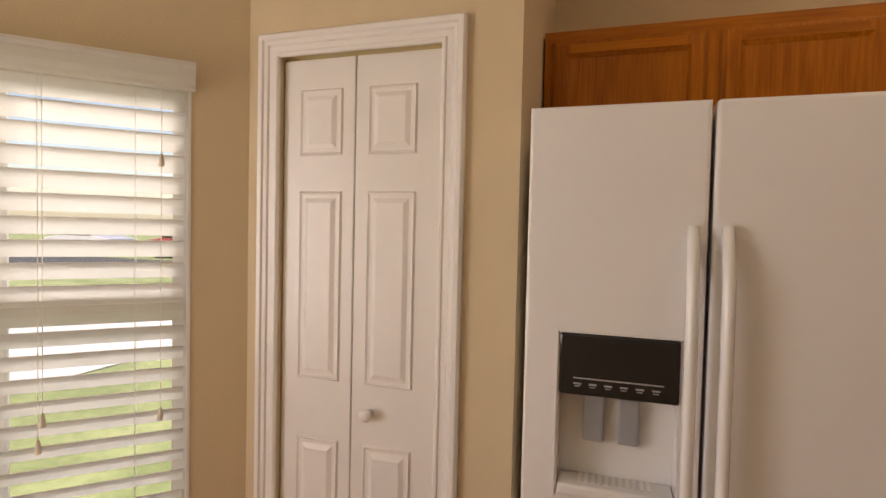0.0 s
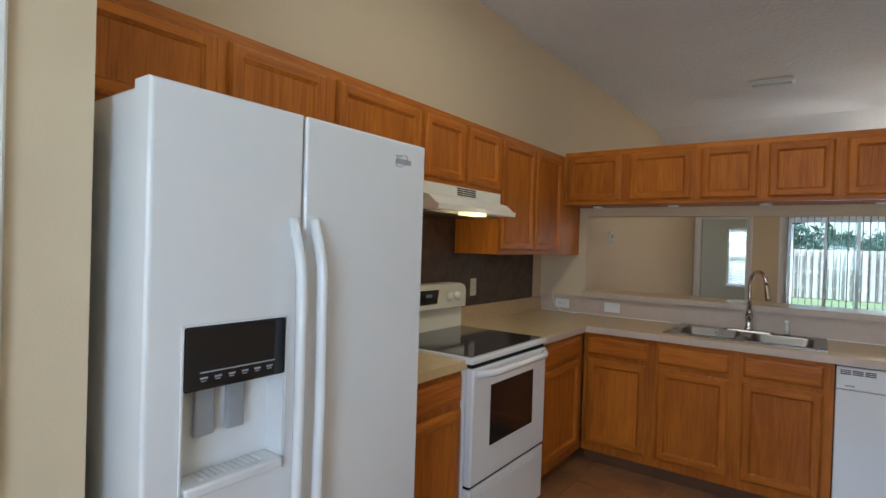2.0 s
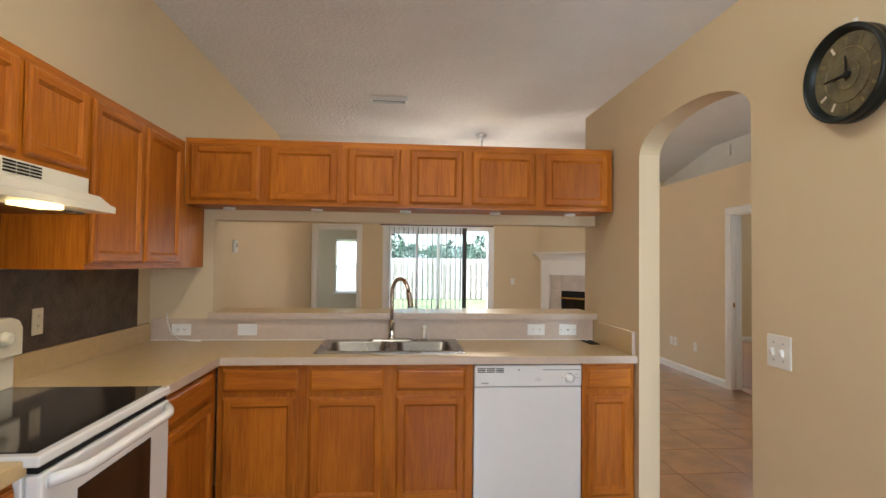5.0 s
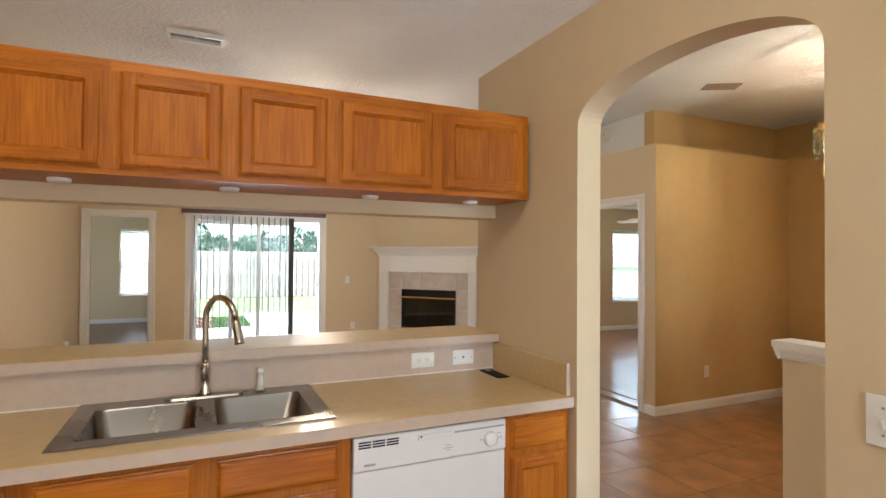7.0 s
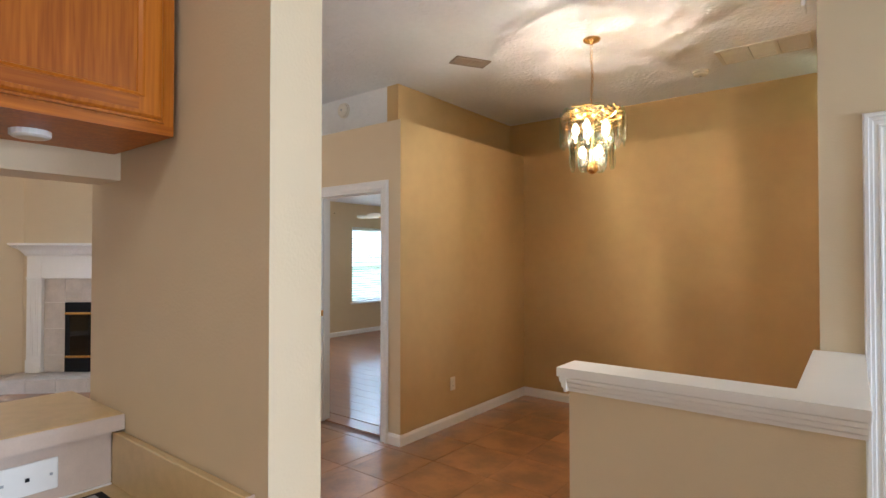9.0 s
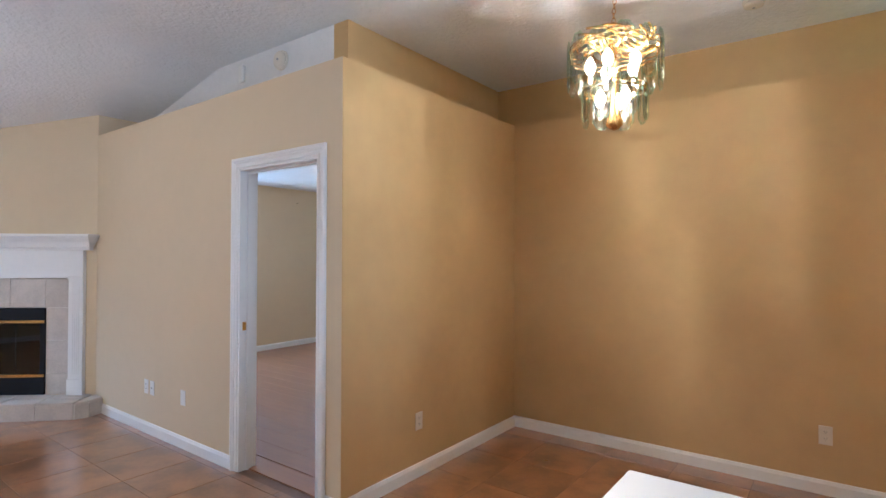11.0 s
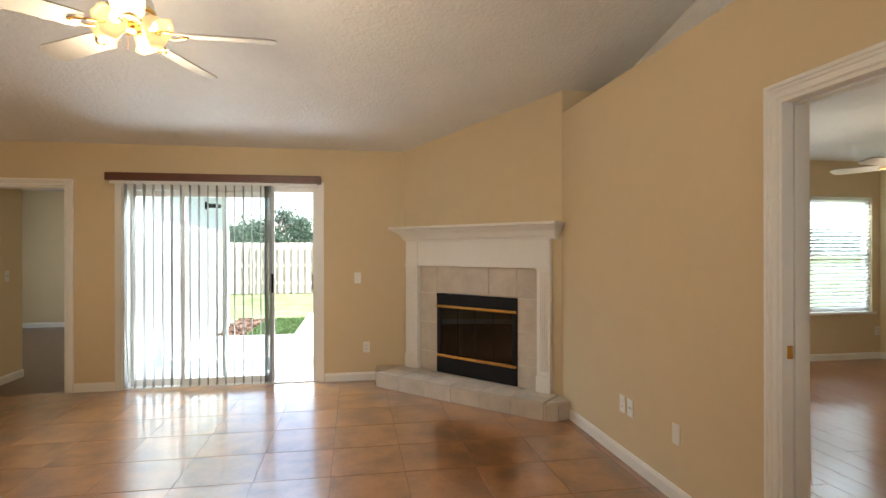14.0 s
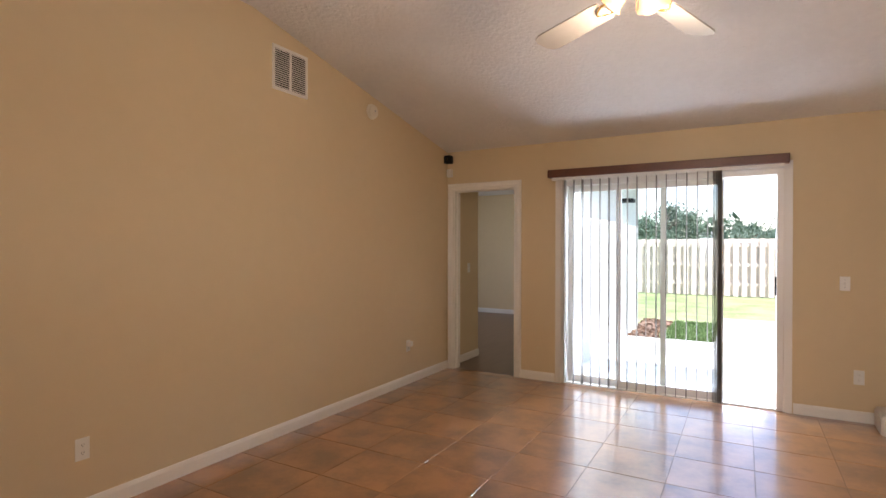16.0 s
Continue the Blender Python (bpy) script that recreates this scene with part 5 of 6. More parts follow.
    for a, b, c, d in cells:
        part("tile", box(a + 0.003, -0.013, c + 0.003, b - 0.003, -0.0055, d - 0.003, bevel=0.0015, segments=1), M_STONE, t)
    # firebox
    f = part("firebox", boxes((0.491, 0.0, 0.152, 0.50, 0.40, 0.953), (1.433, 0.0, 0.152, 1.442, 0.40, 0.953), (0.50, 0.39, 0.152, 1.433, 0.40, 0.953), (0.50, 0.0, 0.152, 1.433, 0.39, 0.16), (0.50, 0.0, 0.945, 1.433, 0.39, 0.953)), M_BLACKM, t, "black steel firebox")
    part("top_louvre", box(0.490, -0.028, 0.845, 1.443, 0.0, 0.955, bevel=0.004), M_BLACKM, f)
    part("bottom_louvre", box(0.490, -0.028, 0.153, 1.443, 0.0, 0.312, bevel=0.004), M_BLACKM, f)
    for u in (0.490, 1.398):
        part("side_frame", boxes((u, -0.022, 0.313, u + 0.045, 0.0, 0.844)), M_BLACKM, f)
    part("brass_bar", box(0.492, -0.036, 0.815, 1.441, -0.0225, 0.842, bevel=0.004), M_BRASS, f, "polished brass bar")
    part("brass_bar", box(0.492, -0.036, 0.316, 1.441, -0.0225, 0.343, bevel=0.004), M_BRASS, f, "polished brass bar")
    for k in range(4):
        a = 0.537 + 0.2145 * k
        part("glass_door", boxes((a + 0.004, -0.012, 0.345, a + 0.2105, -0.009, 0.812)), M_DARKGLASS, f, "smoked bifold glass door")
    part("door_edge", boxes(*[(0.537 + 0.2145 * k - 0.004, -0.014, 0.345, 0.537 + 0.2145 * k + 0.004, -0.007, 0.812) for k in range(1, 4)]), M_BLACKM, f)
    M_LOG = material("grey_ceramic_log", (0.16, 0.12, 0.09), 0.9, vary=0.25, scale=14, bump=0.5, bump_scale=30)
    for p, q, r in (((0.70, 0.22, 0.24), (1.25, 0.20, 0.25), 0.045), ((0.72, 0.12, 0.22), (1.22, 0.14, 0.21), 0.04), ((0.80, 0.10, 0.28), (1.05, 0.24, 0.33), 0.032), ((1.15, 0.10, 0.27), (0.98, 0.25, 0.33), 0.03)):
        part("log", tube([Vector(p).lerp(Vector(q), k / 6) + Vector((0, 0, 0.008 * math.sin(3 * k))) for k in range(7)], r, 9, [r * (0.8 + 0.25 * math.sin(2.1 * k) ** 2) for k in range(7)]), M_LOG, f)
    part("grate", boxes(*[(0.72 + 0.06 * k, 0.05, 0.185, 0.735 + 0.06 * k, 0.28, 0.195) for k in range(9)], (0.70, 0.06, 0.16, 0.72, 0.27, 0.185), (1.22, 0.06, 0.16, 1.24, 0.27, 0.185)), M_BLACKM, f)


fireplace()


def hearth():
    """A low tiled platform across the corner."""
    t = thing("hearth", pose(0, 0, 0), "raised hearth of pale stone tiles with rounded front", "hearth")
    front = [(9.80, -1.665), (9.515, -1.655), (8.185, -2.955), (8.165, -3.06), (8.215, -3.188)]
    back = [(8.36, -3.188), (9.80, -1.975)]
    ring = front + back
    bm = bmesh.new()
    lo = [bm.verts.new((x, y, 0.0)) for x, y in ring]
    hi = [bm.verts.new((x, y, 0.135)) for x, y in ring]
    bm.faces.new(lo)
    bm.faces.new(hi[::-1])
    for k in range(len(ring)):
        j = (k + 1) % len(ring)
        bm.faces.new((lo[k], lo[j], hi[j], hi[k]))
    bmesh.ops.recalc_face_normals(bm, faces=bm.faces[:])
    part("core", bm, M_STONEGROUT, t)

    def slab(pts, z0, z1):
        b = bmesh.new()
        a = [b.verts.new((x, y, z0)) for x, y in pts]
        c = [b.verts.new((x, y, z1)) for x, y in pts]
        b.faces.new(a)
        b.faces.new(c[::-1])
        for k in range(len(pts)):
            j = (k + 1) % len(pts)
            b.faces.new((a[k], a[j], c[j], c[k]))
        bmesh.ops.recalc_face_normals(b, faces=b.faces[:])
        bmesh.ops.bevel(b, geom=[e for e in b.edges if all(abs(v.co.z - z1) < 1e-6 for v in e.verts)], offset=0.006, segments=2, affect="EDGES")
        return b

    p, q = Vector((9.515, -1.655)), Vector((8.185, -2.955))
    d = (q - p).normalized()
    into = Vector((-d.y, d.x)) if Vector((-d.y, d.x)).dot(Vector((1, -1))) > 0 else Vector((d.y, -d.x))
    length = (q - p).length
    n = 6
    for k in range(n):
        a, b = p + d * (length * k / n + 0.003), p + d * (length * (k + 1) / n - 0.003)
        part("tile", slab([tuple(a - into * 0.010), tuple(b - into * 0.010), tuple(b - into * 0.001), tuple(a - into * 0.001)], 0.002, 0.134), M_STONE, t)

    def top_depth(f):
        # how far back the top reaches to the chase
        pos = p + d * (length * f)
        w0, w1 = Vector((9.81, -1.963)), Vector((8.373, -3.195))
        wd = (w1 - w0).normalized()
        nrm = Vector((wd.y, -wd.x))
        if nrm.dot(into) < 0:
            nrm = -nrm
        return (w0 - pos).dot(nrm) / into.dot(nrm) - 0.006

    for k in range(n):
        f0, f1 = k / n, (k + 1) / n
        a, b = p + d * (length * f0 + 0.003), p + d * (length * f1 - 0.003)
        for s0, s1 in ((0.0, 0.52), (0.53, 1.0)):
            q0, q1 = top_depth(f0), top_depth(f1)
            o = 0.012 if s0 == 0 else 0
            part("tile", slab([tuple(a + into * (q0 * s0 - o)), tuple(b + into * (q1 * s0 - o)), tuple(b + into * q1 * s1), tuple(a + into * q0 * s1)], 0.1355, 0.150), M_STONE, t)
    part("tile", slab([(9.797, -1.66), (9.522, -1.648), (9.53, -1.675), (9.797, -1.93)], 0.1355, 0.150), M_STONE, t)
    part("tile", slab([(9.797, -1.664), (9.797, -1.652), (9.518, -1.644), (9.518, -1.656)], 0.002, 0.134), M_STONE, t)
    part("tile", slab([(8.172, -2.955), (8.152, -3.06), (8.205, -3.186), (8.355, -3.186), (8.24, -3.02)], 0.1355, 0.150), M_STONE, t)
    part("tile", slab([(8.180, -2.963), (8.160, -3.058), (8.151, -3.06), (8.171, -2.958)], 0.002, 0.134), M_STONE, t)
    part("tile", slab([(8.161, -3.063), (8.211, -3.186), (8.202, -3.189), (8.152, -3.066)], 0.002, 0.134), M_STONE, t)


hearth()


# ---- patio door ----
def patio_door():
    t = empty_structure("door_1", "white aluminium sliding patio door, partly open", "door")
    x0, x1 = FAR_X - 0.004, FAR_X + 0.135
    y0, y1, h = -1.05, 0.86, 2.06
    part("door_frame", boxes((x0, y0, 0.012, x1, y0 + 0.05, h), (x0, y1 - 0.05, 0.012, x1, y1, h), (x0, y0 + 0.05, h - 0.05, x1, y1 - 0.05, h), (x0 + 0.02, y0, -0.003, x1, y1, 0.012)), M_TRIM, t)
    part("trim", boxes((FAR_X - 0.014, y0 - 0.062, 0.0, FAR_X - 0.0005, y0 - 0.001, h + 0.06), (FAR_X - 0.014, y1 + 0.001, 0.0, FAR_X - 0.0005, y1 + 0.062, h + 0.06), (FAR_X - 0.014, y0 - 0.001, h + 0.001, FAR_X - 0.0005, y1 + 0.001, h + 0.06)), M_TRIM, t)

    def leaf(name, a, b, x):
        s = 0.048
        p = part(name, boxes((x, a, 0.016, x + 0.03, a + s, h - 0.052), (x, b - s, 0.016, x + 0.03, b, h - 0.052), (x, a + s, 0.016, x + 0.03, b - s, 0.085), (x, a + s, h - 0.11, x + 0.03, b - s, h - 0.052)), M_TRIM, t)
        g = part("pane", boxes((x + 0.012, a + s, 0.085, x + 0.018, b - s, h - 0.11)), M_PANE, p)
        g.visible_shadow = False
        return p

    leaf("fixed_leaf", -0.12, 0.808, FAR_X + 0.075)
    s = leaf("sliding_leaf", -0.60, 0.33, FAR_X + 0.035)
    part("handle", box(FAR_X + 0.01, -0.592, 0.95, FAR_X + 0.034, -0.565, 1.15, bevel=0.004), M_BLACKM, s)
    part("latch", box(FAR_X + 0.03, y0 + 0.05, 0.98, FAR_X + 0.06, y0 + 0.062, 1.14, bevel=0.003), M_BLACKM, t)
    v = thing("vertical_blind", pose(0, 0, 0), "vertical slat blind drawn partly open over the patio door", "blind")
    part("valance", box(FAR_X - 0.115, -1.085, 2.09, FAR_X - 0.015, 0.975, 2.168, bevel=0.006), M_VALANCE, v, "dark brown wooden valance")
    part("head_rail", boxes((FAR_X - 0.085, -1.05, 2.062, FAR_X - 0.055, 0.94, 2.0895)), M_PLATE, v)
    bm = bmesh.new()
    rows = []
    for k in range(7):
        u = -0.044 + 0.088 * k / 6
        bend = 0.006 * (1 - (u / 0.044) ** 2)
        rows.append([bm.verts.new((u, bend, 0.03)), bm.verts.new((u, bend, 2.06)), bm.verts.new((u, bend + 0.0012, 2.06)), bm.verts.new((u, bend + 0.0012, 0.03))])
    for a, b in zip(rows, rows[1:]):
        for k in range(4):
            bm.faces.new((a[k], b[k], b[(k + 1) % 4], a[(k + 1) % 4]))
    bm.faces.new(rows[0])
    bm.faces.new(rows[-1][::-1])
    bmesh.ops.recalc_face_normals(bm, faces=bm.faces[:])
    # vane colour darkened to hold the shade of slats against daylight
    M_VANE = material("backlit_vinyl_vane", (0.17, 0.15, 0.125), 0.5, vary=0.02)
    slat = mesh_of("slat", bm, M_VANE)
    y = 0.80
    k = 0
    while y > -0.50:
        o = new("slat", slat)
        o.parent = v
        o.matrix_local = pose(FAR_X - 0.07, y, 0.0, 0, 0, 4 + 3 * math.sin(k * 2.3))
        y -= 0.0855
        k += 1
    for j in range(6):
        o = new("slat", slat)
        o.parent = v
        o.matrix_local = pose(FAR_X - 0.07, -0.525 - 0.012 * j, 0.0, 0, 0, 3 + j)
    part("wand", tube([(FAR_X - 0.10, 0.84, 2.05), (FAR_X - 0.11, 0.80, 1.0), (FAR_X - 0.10, 0.76, 0.10)], 0.005, 8), M_PLATE, v)


patio_door()


# ---- half wall of the dining room ----
t = thing("half_wall", pose(0, 0, 0), "beige L-shaped half wall with white moulded cap", "half wall")
part("wall", boxes((2.20, -2.125, 0, 3.07, -2.02, 1.0), (2.20, ENT_Y + 0.001, 0, 2.325, -2.125, 1.0)), M_WALL, t)
part("cap", boxes((2.172, -2.155, 1.028, 3.108, -1.988, 1.062), (2.172, ENT_Y + 0.001, 1.028, 2.356, -2.155, 1.062)), M_TRIM, t, "white painted cap")
mould = [(0.0, 0.972), (0.008, 0.972), (0.010, 0.986), (0.018, 0.990), (0.020, 1.006), (0.027, 1.010), (0.029, 1.024), (0.025, 1.0275), (0.0, 1.0275)]
part("moulding", prism(mould, 0.91, Matrix(((0, 1, 0, 2.18), (1, 0, 0, -2.0195), (0, 0, 1, 0), (0, 0, 0, 1)))), M_TRIM, t)
part("moulding", prism(mould, 0.16, Matrix(((1, 0, 0, 3.0705), (0, 1, 0, -2.15), (0, 0, 1, 0), (0, 0, 0, 1)))), M_TRIM, t)
part("moulding", prism(mould, 0.91 + 0.1, Matrix(((-1, 0, 0, 2.1995), (0, 1, 0, -3.04), (0, 0, 1, 0), (0, 0, 0, 1)))), M_TRIM, t)
part("moulding", prism(mould, 0.88, Matrix(((1, 0, 0, 2.3255), (0, 1, 0, -3.04), (0, 0, 1, 0), (0, 0, 0, 1)))), M_TRIM, t)
baseboard("baseboard", (3.07, -2.02), (2.20, -2.02), -1)
baseboard("baseboard", (3.07, -2.125), (3.07, -2.02), -1)

# entry closet door
t = thing("closet_door", pose(0, 0, 0), "white moulded panel door, closed, with steel hinges", "door")
leaf = panel_leaf(t, "leaf", 1.349, 2.086, 0.012, 2.015, ENT_Y - 0.012, [(1.45, 1.67, 1.62, 1.90), (1.77, 1.99, 1.62, 1.90), (1.45, 1.67, 0.95, 1.52), (1.77, 1.99, 0.95, 1.52), (1.45, 1.67, 0.2, 0.82), (1.77, 1.99, 0.2, 0.82)], flip=-1)
for z in (0.22, 1.06, 1.82):
    part("hinge", tube([(2.088, ENT_Y - 0.004, z - 0.045), (2.088, ENT_Y - 0.004, z + 0.045)], 0.007, 10), M_STEEL, t, "steel hinge")


# ---- chandelier ----
def chandelier():
    x, y = 3.68, -3.76
    t = thing("chandelier", pose(x, y, CEIL), "lit brass chandelier hung with clear glass slabs", "chandelier")
    part("canopy", lathe([(0.062, -0.0005), (0.062, -0.008), (0.045, -0.022), (0.015, -0.030), (0.006, -0.04)], 28), M_BRASS, t, "brass ceiling canopy", smooth=True)
    z = -0.04
    k = 0
    ring = [(0.009 * math.cos(a), 0.0, 0.015 * math.sin(a)) for a in [2 * math.pi * i / 12 for i in range(13)]]
    link = mesh_of("chain_link", tube(ring, 0.0022, 6), M_BRASS, True)
    while z > -0.50:
        o = new("chain_link", link)
        o.parent = t
        o.matrix_local = pose(0.004 * math.sin(k * 0.5), 0, z - 0.012, 0, 0, 90 * (k % 2))
        z -= 0.0235
        k += 1
    part("stem", lathe([(0.006, -0.50), (0.010, -0.52), (0.012, -0.58), (0.008, -0.66), (0.010, -0.78), (0.030, -0.90), (0.042, -0.935), (0.040, -0.950), (0.022, -0.968), (0.004, -0.975)], 16), M_BRASS, t, smooth=True)
    for r, zz in ((0.215, -0.565), (0.212, -0.590), (0.205, -0.615), (0.150, -0.765), (0.145, -0.785)):
        pts = [(r * math.cos(2 * math.pi * i / 40), r * math.sin(2 * math.pi * i / 40), zz + 0.006 * math.sin(i * 1.7)) for i in range(41)]
        part("ring", tube(pts, 0.0035, 6), M_BRASS, t, smooth=True)
    for j in range(26):
        a = 2 * math.pi * j / 26
        pts = []
        for i in range(13):
            f = i / 12
            rr = 0.02 + 0.19 * f
            pts.append((rr * math.cos(a + 0.9 * math.sin(f * 3.1)), rr * math.sin(a + 0.9 * math.sin(f * 3.1)), -0.545 - 0.025 * math.sin(f * 6 + j)))
        part("scroll_arm", tube(pts, 0.0062, 6), M_BRASS, t, smooth=True)
    M_SLAB = pane("banded_clear_glass", (0.84, 0.90, 0.87), 0.07)
    # upright bands added to the clear glass tint so the lamps cast streaks
    gn, gl = M_SLAB.node_tree.nodes, M_SLAB.node_tree.links
    gc, gm, gt, gr, gx = gn.new("ShaderNodeTexCoord"), gn.new("ShaderNodeMapping"), gn.new("ShaderNodeTexNoise"), gn.new("ShaderNodeMapRange"), gn.new("ShaderNodeMix")
    gm.inputs["Scale"].default_value = (46, 46, 5)
    gt.inputs["Scale"].default_value = 1.0
    gt.inputs["Detail"].default_value = 1.0
    gr.inputs[1].default_value, gr.inputs[2].default_value = 0.36, 0.64
    gx.data_type = "RGBA"
    gx.inputs[6].default_value, gx.inputs[7].default_value = (0.64, 0.69, 0.67, 1), (1.0, 1.0, 1.0, 1)
    gl.new(gc.outputs["Object"], gm.inputs[0])
    gl.new(gm.outputs[0], gt.inputs["Vector"])
    gl.new(gt.outputs[0], gr.inputs[0])
    gl.new(gr.outputs[0], gx.inputs[0])
    gl.new(gx.outputs[2], gn["Transparent BSDF"].inputs[0])
    M_EDGE = pane("green_glass_edge", (0.78, 0.91, 0.85), 0.14)

    def slab(w, h):
        bm = bmesh.new()
        c = 0.75 * w
        out = [(-w, -h + c), (-w * 0.4, -h), (w * 0.4, -h), (w, -h + c), (w, h - c), (w * 0.4, h), (-w * 0.4, h), (-w, h - c)]
        rings = [[bm.verts.new((px * s, py, pz * (1 - (1 - s) * w / h))) for px, pz in out] for s, py in ((0.80, -0.005), (1.0, -0.001), (1.0, 0.002), (0.80, 0.005))]
        for a, b in zip(rings, rings[1:]):
            for i in range(8):
                bm.faces.new((a[i], a[(i + 1) % 8], b[(i + 1) % 8], b[i]))
        bm.faces.new(rings[0])
        bm.faces.new(rings[-1][::-1])
        bmesh.ops.recalc_face_normals(bm, faces=bm.faces[:])
        for face in bm.faces:
            face.material_index = 1 if len(face.verts) == 4 else 0
        return bm

    upper, lower = mesh_of("glass_slab", slab(0.051, 0.125), M_SLAB), mesh_of("glass_slab", slab(0.049, 0.100), M_SLAB)
    upper.materials.append(M_EDGE)
    lower.materials.append(M_EDGE)
    for me, n, r, zz in ((upper, 12, 0.222, -0.655), (lower, 8, 0.150, -0.845)):
        for j in range(n):
            a = 360 * j / n
            o = new("glass_slab", me)
            o.parent = t
            o["label"] = "clear greenish glass slab"
            o.matrix_local = pose(0, 0, 0, 0, 0, a) @ pose(0, r, zz + 0.008 * (j % 2), 0, 0, 0)
    bulb = [(0.008, 0.0), (0.016, 0.006), (0.026, 0.030), (0.024, 0.052), (0.010, 0.080), (0.002, 0.088)]
    for n, r, zz in ((5, 0.115, -0.69), (3, 0.07, -0.86)):
        for j in range(n):
            a = 2 * math.pi * (j + 0.3) / n
            m = Matrix.Translation((r * math.cos(a), r * math.sin(a), zz))
            c = part("candle", lathe([(0.009, -0.05), (0.010, 0.0)], 10, m), M_IVORY, t)
            part("bulb", lathe(bulb, 12, m), G_BULB, c, "lit flame bulb", smooth=True)
    lamp("chandelier_lamp", "POINT", pose(x, y, CEIL - 0.80) @ pose(0.03, 0.055, 0), 9, (1.0, 0.78, 0.53), radius=0.005)
    for a in (57.6, 201.6):
        lamp("chandelier_lamp", "POINT", pose(x, y, CEIL - 0.645, 0, 0, a) @ pose(0.13, 0, 0), 6, (1.0, 0.78, 0.53), radius=0.008)


chandelier()


# ---- ceiling fans ----
def ceiling_fan(x, y, top, blade_z, turn, label, watts, scale=1.0):
    t = thing("ceiling_fan", pose(x, y, 0, 0, 0, turn), label, "ceiling fan", "ceiling fans")
    part("canopy", lathe([(0.065, top - 0.0005), (0.065, top - 0.02), (0.045, top - 0.05), (0.016, top - 0.065)], 24), M_PLATE, t, smooth=True)
    part("downrod", lathe([(0.011, top - 0.06), (0.011, blade_z + 0.15)], 14), M_PLATE, t, smooth=True)
    part("motor", lathe([(0.02, blade_z + 0.155), (0.05, blade_z + 0.145), (0.095, blade_z + 0.12), (0.105, blade_z + 0.07), (0.10, blade_z + 0.035), (0.07, blade_z + 0.02), (0.05, blade_z + 0.012)], 32), M_PLATE, t, smooth=True)
    part("brass_band", lathe([(0.1065, blade_z + 0.05), (0.109, blade_z + 0.06), (0.1065, blade_z + 0.075)], 32), M_BRASS, t, smooth=True)
    part("switch_housing", lathe([(0.052, blade_z + 0.012), (0.055, blade_z - 0.005), (0.045, blade_z - 0.03), (0.02, blade_z - 0.04)], 24), M_BRASS, t, smooth=True)
    R = 0.66 * scale
    for k in range(5):
        m = pose(0, 0, blade_z - 0.03, 0, 0, 72 * k)
        bm = bmesh.new()
        outline = [(0.20, -0.055), (0.24, -0.062), (R - 0.06, -0.072), (R - 0.02, -0.060), (R, -0.030), (R, 0.030), (R - 0.02, 0.060), (R - 0.06, 0.072), (0.24, 0.062), (0.20, 0.055)]
        lo = [bm.verts.new((u, v, -0.004)) for u, v in outline]
        hi = [bm.verts.new((u, v, 0.004)) for u, v in outline]
        bm.faces.new(lo[::-1])
        bm.faces.new(hi)
        for i in range(len(outline)):
            j = (i + 1) % len(outline)
            bm.faces.new((lo[i], lo[j], hi[j], hi[i]))
        bmesh.ops.transform(bm, matrix=m @ pose(0, 0, 0, 13, 0, 0), verts=bm.verts[:])
        b = part("blade", bm, material_blade, t, "white fan blade")
        pts = [m @ Vector(p) for p in ((0.085, 0, 0.02), (0.13, 0.03, 0.0), (0.18, 0.045, -0.006), (0.23, 0.02, -0.008), (0.25, 0.0, -0.009), (0.23, -0.02, -0.008), (0.18, -0.045, -0.006), (0.13, -0.03, 0.0), (0.085, 0, 0.02))]
        part("blade_iron", tube(pts, 0.006, 7), M_BRASS, b, "brass scrolled blade iron", smooth=True)
    for k in range(4):
        m = pose(0, 0, blade_z + 0.034, 0, 0, 90 * k + 20) @ pose(0.055, 0, 0, 0, 128, 0) @ Matrix.Diagonal((1.15, 1.15, 1.1, 1))
        arm = part("light_arm", lathe([(0.010, -0.03), (0.012, 0.0), (0.022, 0.012), (0.020, 0.02)], 14, m), M_BRASS, t, smooth=True)
        bm = bmesh.new()
        prof = ((0.022, 0.018), (0.034, 0.030), (0.046, 0.055), (0.050, 0.078), (0.056, 0.095), (0.066, 0.106))
        rings = []
        for r, z in prof:
            rings.append([bm.verts.new(m @ Vector((r * (1 + (0.06 if z > 0.09 else 0) * math.cos(6 * a)) * math.cos(a), r * (1 + (0.06 if z > 0.09 else 0) * math.cos(6 * a)) * math.sin(a), z))) for a in [2 * math.pi * i / 24 for i in range(24)]])
        for a, c in zip(rings, rings[1:]):
            for i in range(24):
                bm.faces.new((a[i], a[(i + 1) % 24], c[(i + 1) % 24], c[i]))
        bmesh.ops.recalc_face_normals(bm, faces=bm.faces[:])
        bmesh.ops.solidify(bm, geom=bm.faces[:], thickness=0.002)
        part("shade", bm, G_SHADE, arm, "frosted tulip glass shade, lit", smooth=True)
        part("bulb", lathe([(0.008, 0.02), (0.020, 0.045), (0.022, 0.06), (0.012, 0.078), (0.002, 0.082)], 14, m), G_FANBULB, arm, smooth=True)
    part("pull_chain", tube([(0.02, 0.0, blade_z - 0.04), (0.02, 0, blade_z - 0.11)], 0.0015, 6), M_BRASS, t)
    lamp("fan_lamp", "POINT", pose(x, y, blade_z - 0.24), watts, (1.0, 0.80, 0.55), radius=0.15)


material_blade = material("white_painted_blade", (0.44, 0.42, 0.39), 0.4, vary=0.03, scale=4)
ceiling_fan(6.775, -0.39, CEIL, 2.462, 55, "white five-blade ceiling fan with lit tulip shades and brass", 18)
